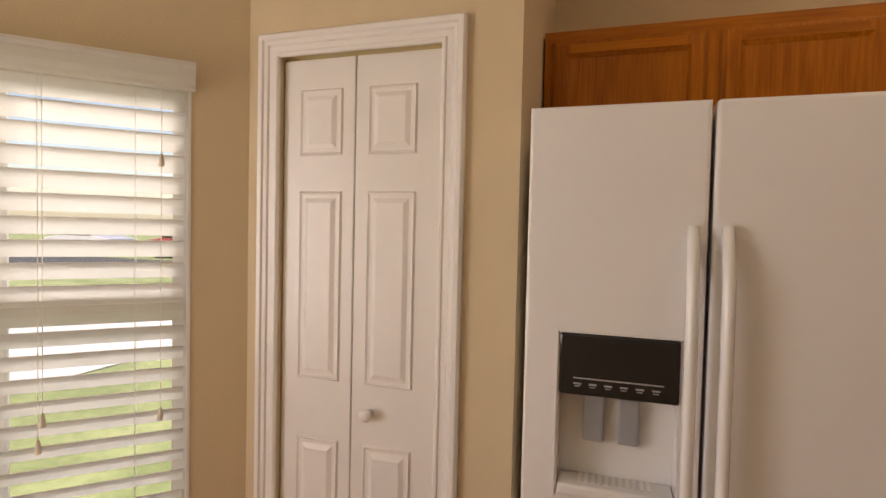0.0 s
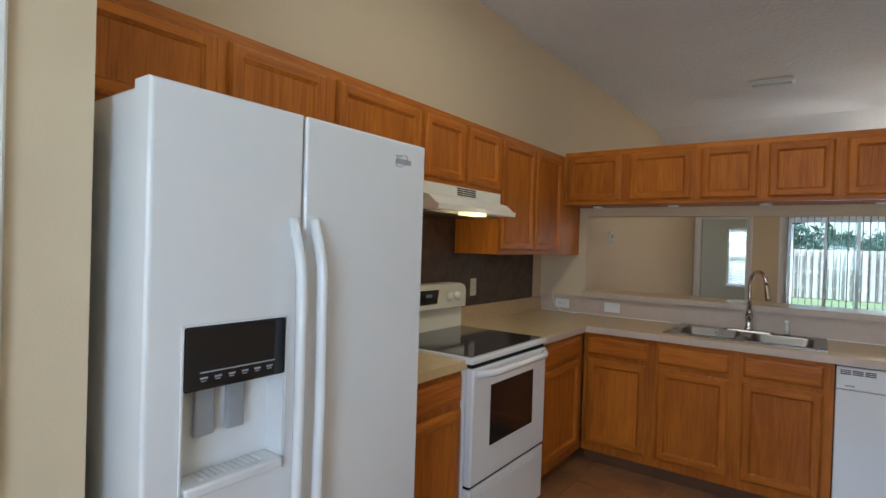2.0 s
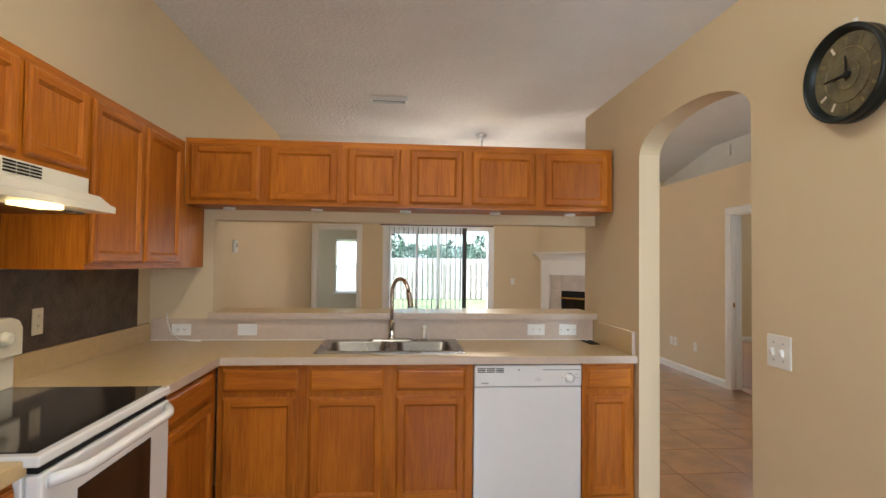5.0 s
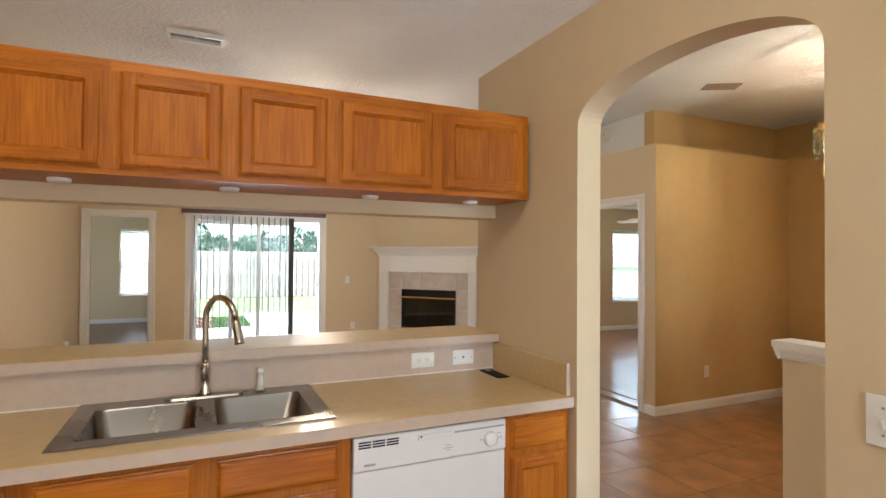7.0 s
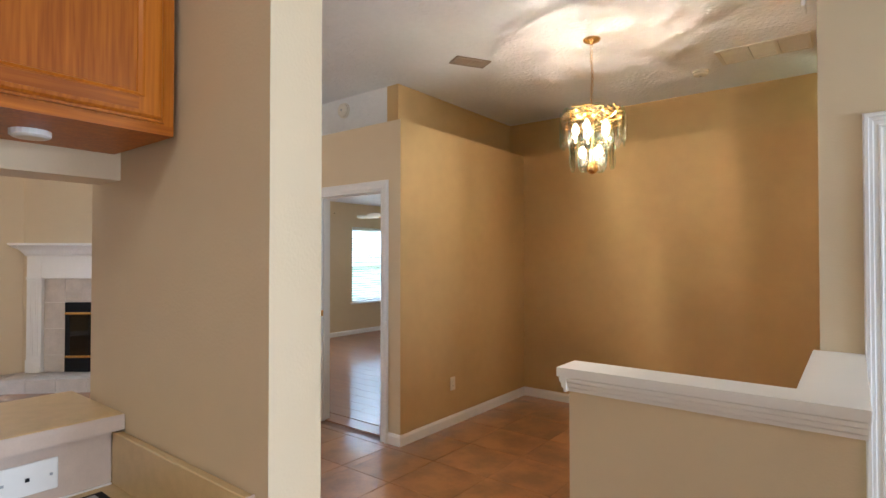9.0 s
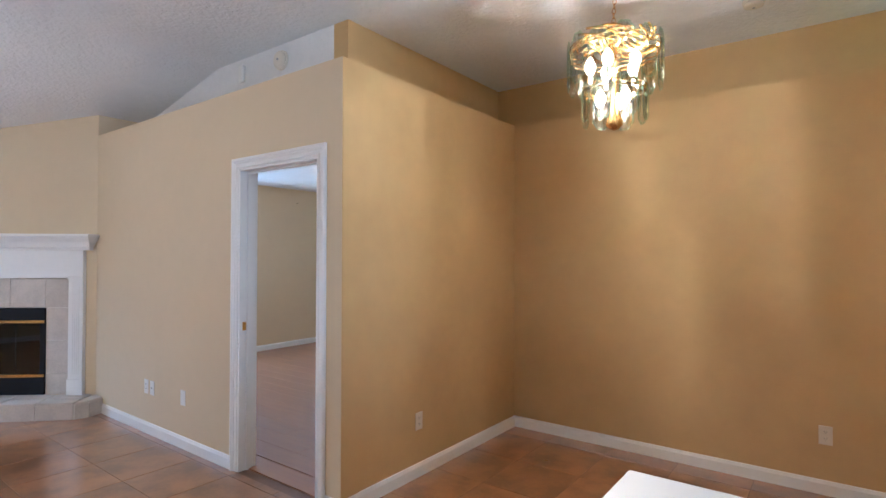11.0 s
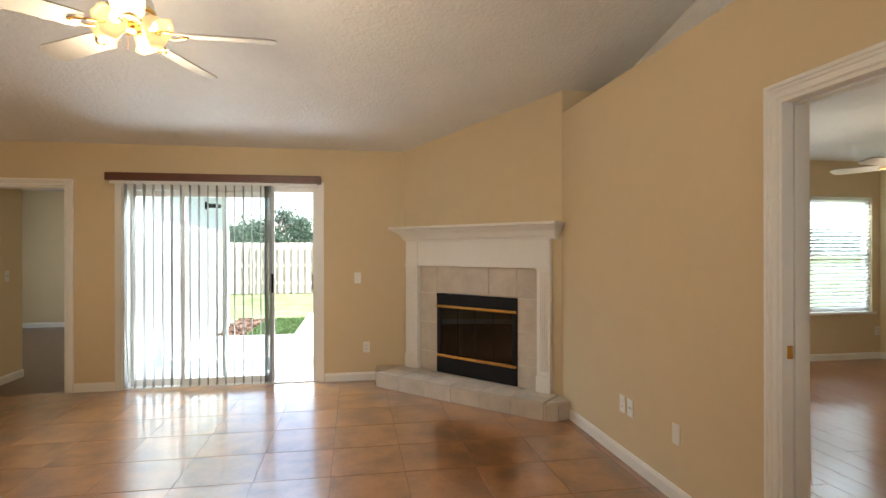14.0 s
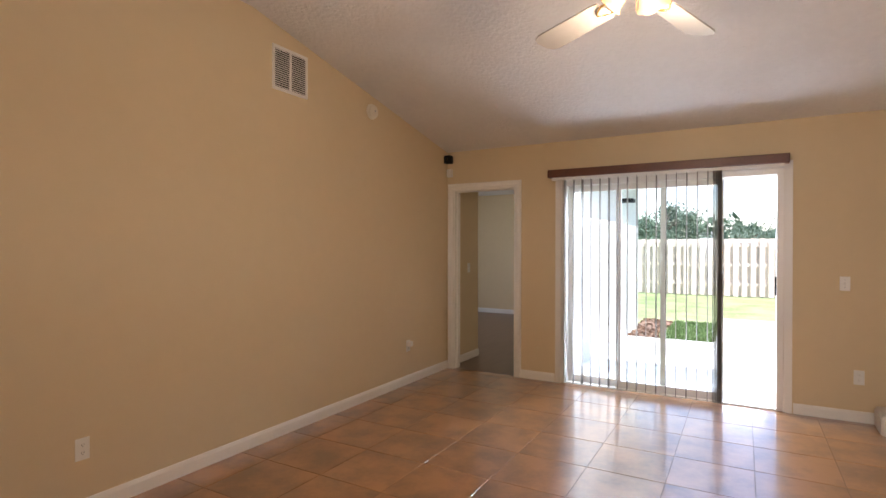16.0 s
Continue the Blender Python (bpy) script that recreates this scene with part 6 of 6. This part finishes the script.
ceiling_fan(7.64, -5.92, 2.505, 2.12, 25, "white bedroom ceiling fan with lit tulip shades", 5, 0.9)


# ---- bedroom and back room ----
def far_window(name, m, w, h, label, slats, tilt):
    """A white double-hung window with blind: local x along the wall, y out of it into the room, from the sill's left end."""
    t = new(name)
    t.matrix_world = m
    tagged(t, label, "window", kind="structure")
    part("window_frame", boxes((0, -0.10, 0, 0.045, -0.05, h), (w - 0.045, -0.10, 0, w, -0.05, h), (0.045, -0.10, 0, w - 0.045, -0.05, 0.05), (0.045, -0.10, h - 0.05, w - 0.045, -0.05, h), (0.045, -0.095, h / 2 - 0.025, w - 0.045, -0.055, h / 2 + 0.025)), M_TRIM, t)
    p = part("pane", boxes((0.045, -0.08, 0.05, w - 0.045, -0.076, h - 0.05)), M_PANE, t)
    p.visible_shadow = False
    part("window_sill", box(-0.04, -0.05, -0.03, w + 0.04, 0.03, 0.0, bevel=0.004), M_TRIM, t)
    b = new("window_blind")
    b.matrix_world = m
    tagged(b, "white slatted window blind, slats open", "blind")
    part("head_rail", box(0.01, -0.04, h - 0.04, w - 0.01, 0.0, h), M_BLIND, b)
    me = mesh_of("slat", boxes((0.015, -0.024, -0.001, w - 0.015, 0.024, 0.001)), M_BLIND)
    for k in range(slats):
        o = new("slat", me)
        o.parent = b
        o.matrix_local = pose(0, -0.02, h - 0.06 - (h - 0.08) * k / slats, tilt, 0, 0)


far_window("window_2", pose(9.78, -7.925, 0.605, 0, 0, 90), 0.90, 1.45, "white double-hung bedroom window with open blind", 30, 38)
far_window("window_3", pose(14.70, 1.745, 0.605, 0, 0, 90), 0.59, 1.45, "white back room window with slatted blind", 30, 30)
t = thing("closet_door", pose(0, 0, 0), "white moulded panel closet door in the bedroom", "door")
panel_leaf(t, "leaf", 8.418, 9.182, 0.012, 2.015, -8.062, [(8.50, 8.74, 1.62, 1.90), (8.86, 9.10, 1.62, 1.90), (8.50, 8.74, 0.95, 1.52), (8.86, 9.10, 0.95, 1.52), (8.50, 8.74, 0.2, 0.82), (8.86, 9.10, 0.2, 0.82)], flip=-1)
t = thing("air_vent", pose(6.35, -4.50, 2.505) @ pose(0, 0, 0, -90, 0, 0), "dark ceiling return grille in the bedroom", "vent")
part("frame", boxes((-0.30, 0.0005, -0.20, 0.30, 0.010, -0.18), (-0.30, 0.0005, 0.18, 0.30, 0.010, 0.20), (-0.30, 0.0005, -0.18, -0.28, 0.010, 0.18), (0.28, 0.0005, -0.18, 0.30, 0.010, 0.18), (-0.01, 0.0005, -0.18, 0.01, 0.010, 0.18)), M_PLATE, t)
part("backing", boxes((-0.28, 0.0005, -0.18, 0.28, 0.004, 0.18)), M_BLACKM, t)
solid("curtain_bracket", tube([(9.775, -6.55, 2.28), (9.74, -6.55, 2.28), (9.735, -6.55, 2.30)], 0.004, 6), M_STEEL, "small steel curtain bracket on the bedroom wall", "bracket")


# ---- outside ----
structure("ground", boxes((-150, -150, -0.6, 250, 150, -0.16)), M_GRASS, "sunlit lawn reaching to the horizon", "lawn")
structure("patio", boxes((9.95, -2.6, -0.155, 13.45, 0.97, -0.05)), M_CONCRETE, "pale concrete patio slab", "patio")
structure("wall_exterior", boxes((9.96, 0.955, -0.16, 14.86, 0.978, 2.55), (14.845, 0.978, -0.16, 14.865, 1.74, 2.55), (14.845, 2.34, -0.16, 14.865, 5.1, 2.55), (14.845, 1.74, -0.16, 14.865, 2.34, 0.60), (14.845, 1.74, 2.06, 14.865, 2.34, 2.55)), M_STUCCO, "white stucco outside wall of the house wing", "wall")
structure("roof_soffit", boxes((9.95, -3.4, 2.50, 10.5, 0.96, 2.60), (9.95, 0.50, 2.50, 15.3, 0.97, 2.62)), M_STUCCO, "white soffit under the roof edge", "soffit")
structure("garden_walk", boxes((13.45, -2.6, -0.158, 17.2, -0.36, -0.135)), M_CONCRETE, "pale concrete walk beyond the patio", "walk")
turf = bmesh.new()
rng = random.Random(21)
for k in range(2600):
    gx, gy, gh, ga = rng.uniform(13.5, 16.4), rng.uniform(-0.34, 0.48), rng.uniform(0.03, 0.07), rng.uniform(0, 6.28)
    ca, sa = 0.012 * math.cos(ga), 0.012 * math.sin(ga)
    turf.faces.new([turf.verts.new(v) for v in ((gx - ca, gy - sa, -0.16), (gx + ca, gy + sa, -0.16), (gx + rng.uniform(-0.02, 0.02), gy + rng.uniform(-0.02, 0.02), -0.16 + gh))])
add_box(turf, 13.46, -0.352, -0.162, 16.42, 0.50, -0.15)
M_TURF = material("green_turf", (0.075, 0.13, 0.035), 0.9, vary=0.2, scale=9, dark=(0.035, 0.07, 0.015))
tagged(new("grass", mesh_of("grass", turf, M_TURF)), "green turf between the walk and the bed", "grass", kind="stuff")
t = thing("patio_lamp", pose(13.2, 0.955, 2.12), "black outdoor wall lamp under the soffit", "lamp")
part("back_plate", box(-0.05, -0.02, -0.06, 0.05, -0.0005, 0.06), M_BLACKM, t)
part("hood", box(-0.10, -0.22, -0.03, 0.10, -0.02, 0.03, bevel=0.01), M_BLACKM, t)
t = structure("flower_bed", boxes((13.5, 0.55, -0.165, 16.2, 0.95, -0.12)), M_MULCH, "brown mulch bed along the wall", "flower bed")
bm = bmesh.new()
rng = random.Random(5)
for k in range(90):
    add_box(bm, -0.04, -0.03, -0.02, 0.05, 0.035, 0.03, m=pose(13.5 + 2.6 * rng.random(), 0.50 + 0.5 * rng.random(), -0.11, rng.uniform(-20, 20), rng.uniform(-20, 20), rng.uniform(0, 180)))
tagged(new("stone_edging", mesh_of("stone_edging", bm, M_MULCH)), "loose stones and bark in the bed", "stones", kind="stuff")


def fence():
    t = thing("fence", pose(23.2, 0, -0.16), "weathered shadowbox wooden garden fence", "fence")
    for z in (0.35, 0.95, 1.55):
        part("rail", boxes((-0.02, -14, z, 0.02, 12, z + 0.09)), M_FENCE, t)
    board = mesh_of("board", box(-0.009, -0.07, 0.03, 0.009, 0.07, 1.80, bevel=0.002, segments=1), M_FENCE)
    y = -14.0
    k = 0
    while y < 12:
        o = new("board", board)
        o.parent = t
        o.matrix_local = pose(-0.031 if k % 2 else 0.031, y, 0.01 * math.sin(k * 3.7))
        y += 0.117
        k += 1
    for y in range(-14, 13, 3):
        part("post", boxes((0.041, y, 0, 0.13, y + 0.09, 1.75)), M_FENCE, t)


fence()


def leaf_card(bm, c, size, rng):
    m = Matrix.Translation(c) @ Euler((rng.uniform(0, 6.3), rng.uniform(0, 6.3), rng.uniform(0, 6.3))).to_matrix().to_4x4()
    vs = [bm.verts.new(m @ Vector(p)) for p in ((-size, 0, 0), (0, -size * 0.45, size * 0.1), (size, 0, 0), (0, size * 0.45, size * 0.1))]
    bm.faces.new(vs)


def tree(x, y, h, spread, seed, label):
    rng = random.Random(seed)
    t = thing("tree", pose(x, y, -0.16), label, "tree", "trees behind the fence")
    part("trunk", tube([(0, 0, 0), (0.1, 0.05, h * 0.2), (0.0, 0.1, h * 0.45), (0.1, 0, h * 0.75)], 0.2, 10, [h * 0.035, h * 0.028, h * 0.02, h * 0.008]), M_BARK, t)
    limbs = bmesh.new()
    crown = bmesh.new()
    for k in range(16):
        a = rng.uniform(0, 6.28)
        z0 = h * rng.uniform(0.3, 0.7)
        tip = Vector((spread * rng.uniform(0.45, 1.0) * math.cos(a), spread * rng.uniform(0.45, 1.0) * math.sin(a), z0 + h * rng.uniform(0.05, 0.3)))
        lb = tube([(0, 0.05, z0), tuple(Vector((0, 0, z0)).lerp(tip, 0.5) + Vector((0, 0, 0.05 * h))), tuple(tip)], 0.05, 5, [h * 0.012, h * 0.007, h * 0.003])
        me = bpy.data.meshes.new("limb")
        lb.to_mesh(me)
        lb.free()
        limbs.from_mesh(me)
        for j in range(220):
            c = tip + Vector((rng.gauss(0, 0.2), rng.gauss(0, 0.2), rng.gauss(0, 0.14))) * spread * 0.9
            leaf_card(crown, c, rng.uniform(0.12, 0.30) * h / 8, rng)
    part("limbs", limbs, M_BARK, t)
    part("crown", crown, M_LEAF, t, "green leafy crown")


for x, y, h, s, seed in ((58, -5.6, 3.4, 2.8, 1), (47, 4.4, 4.6, 2.4, 2), (62, -12, 3.6, 3.2, 3), (55, 10, 4.2, 3.4, 4), (66, -1.5, 3.6, 3.2, 5), (60, 17, 4.5, 3.8, 6), (60, -22, 4.2, 4, 7)):
    tree(x, y, h, s, seed, "broad green tree behind the garden fence")


def far_woods():
    rng = random.Random(11)
    bm = bmesh.new()
    for k in range(9500):
        y = rng.uniform(-110, 110)
        x = 95 + rng.uniform(-4, 4)
        top = 5.0 + 0.8 * math.sin(y * 0.33) + 0.7 * math.sin(y * 0.8 + 1) + 0.5 * math.sin(y * 2.1)
        leaf_card(bm, Vector((x, y, rng.uniform(0, 1) ** 0.8 * top)), rng.uniform(0.5, 1.0), rng)
    tagged(new("far_woods", mesh_of("far_woods", bm, M_LEAF)), "distant belt of green woods", "woods", kind="stuff")


far_woods()

# street side, seen through the nook blind
structure("road", boxes((-150, 13.0, -0.158, 20, 19.0, -0.15)), material("asphalt", (0.06, 0.06, 0.062), 0.9, vary=0.1, scale=3), "grey asphalt street", "road")
structure("driveway", boxes((-9.0, 3.5, -0.159, -5.0, 13.0, -0.145)), M_CONCRETE, "pale concrete walk and driveway", "driveway")


def parked_car(x, y, turn, colour, label):
    t = thing("car", pose(x, y, -0.15, 0, 0, turn), label, "car", "parked cars")
    paint = material("car_paint", colour, 0.25, vary=0.01, coat=0.6)
    prof = [(-2.2, 0.30), (-2.25, 0.65), (-2.1, 0.85), (-1.3, 0.95), (-0.75, 1.38), (0.65, 1.42), (1.35, 0.98), (2.1, 0.86), (2.25, 0.6), (2.2, 0.30)]
    part("body", prism(prof, 1.7, Matrix.Translation((0, -0.85, 0)), bevel=0.05), paint, t)
    for s in (-0.855, 0.845):
        part("window", prism([(-1.1, 0.98), (-0.68, 1.32), (0.60, 1.35), (1.12, 0.98)], 0.01, Matrix.Translation((0, s, 0))), M_BLACK, t)
    for cx in (-1.4, 1.4):
        for s in (-0.87, 0.67):
            w = part("wheel", lathe([(0.20, 0), (0.32, 0.02), (0.32, 0.18), (0.20, 0.20)], 20, Matrix.Translation((cx, s, 0.32)) @ Matrix.Rotation(radians(-90), 4, "X")), M_BLACKM, t)
            part("rim", lathe([(0.19, -0.004), (0.19, 0.204), (0.03, 0.21)], 16, Matrix.Translation((cx, s, 0.32)) @ Matrix.Rotation(radians(-90), 4, "X")), M_STEEL, w)


parked_car(-13, 20.5, 5, (0.10, 0.10, 0.12), "dark parked car across the street")
parked_car(-19, 20.8, 0, (0.30, 0.05, 0.05), "dark red parked car across the street")
parked_car(-25.5, 20.6, 0, (0.5, 0.5, 0.52), "silver parked car across the street")


# ---- floor planks and tiles ----
def planks():
    owner = bpy.data.objects["floor_bedroom"]
    full = mesh_of("plank", box(0, 0, 0, 1.214, 0.190, 0.006, bevel=0.0005, segments=1), M_WOODFLOOR)
    x_rows = 0
    y = -8.05
    while y < LIV_Y - 0.30:
        x = 5.16 - 0.4 * (x_rows % 3)
        while x < 9.77:
            a, b = max(x, 5.155), min(x + 1.214, 9.775)
            if b - a > 0.05:
                if b - a > 1.213:
                    o = new("plank", full)
                    o.location = (a, y, -0.001)
                else:
                    o = new("plank", mesh_of("plank", box(0, 0, 0, b - a, 0.190, 0.006, bevel=0.001, segments=1), M_WOODFLOOR))
                    o.location = (a, y, -0.001)
                o.parent = owner
            x += 1.216
        y += 0.192
        x_rows += 1


planks()
structure("threshold", boxes((5.232, LIV_Y - 0.125, -0.002, 6.013, LIV_Y - 0.07, 0.007)), M_WOODFLOOR, "wood transition strip in the doorway", "threshold")


def tiles():
    owner = bpy.data.objects["floor"]
    px, py, gx, gy, gap = 0.463, 0.4605, 7.407, -0.36, 0.0045
    rooms = ((-1.63, 2.33, -3.04, 2.19), (2.33, 5.02, -5.16, 2.19), (5.02, 9.835, -3.185, 2.19))

    def piece(a, b, c, d):
        bm = bmesh.new()
        e = 0.0006
        lo = [bm.verts.new(v) for v in ((0, 0, -0.008), (b - a, 0, -0.008), (b - a, d - c, -0.008), (0, d - c, -0.008))]
        md = [bm.verts.new((v.co.x, v.co.y, -0.6 * e)) for v in lo]
        hi = [bm.verts.new((v.co.x + (e if v.co.x == 0 else -e), v.co.y + (e if v.co.y == 0 else -e), 0)) for v in lo]
        for p, q in ((lo, md), (md, hi)):
            for k in range(4):
                bm.faces.new((p[k], p[(k + 1) % 4], q[(k + 1) % 4], q[k]))
        bm.faces.new(hi)
        bmesh.ops.recalc_face_normals(bm, faces=bm.faces[:])
        return bm

    full = mesh_of("tile", piece(0, px - gap, 0, py - gap), M_TILE)
    rest = bmesh.new()
    for i in range(-20, 6):
        for j in range(-11, 7):
            x0, y0 = gx + px * i + gap / 2, gy + py * j + gap / 2
            x1, y1 = x0 + px - gap, y0 + py - gap
            for r0, r1, s0, s1 in rooms:
                a, b, c, d = max(x0, r0), min(x1, r1), max(y0, s0), min(y1, s1)
                if b - a < 0.02 or d - c < 0.02:
                    continue
                near = a > 1.2
                whole = b - a > px - gap - 1e-4 and d - c > py - gap - 1e-4
                if near:
                    o = new("tile", full if whole else mesh_of("tile", piece(a, b, c, d), M_TILE))
                    o.location = (a, c, 0)
                    o.parent = owner
                else:
                    add_box(rest, a, c, -0.008, b, d, 0)
    ob = part("far_tiles", rest, M_TILE, owner)
    ob["kind"] = "stuff"


tiles()
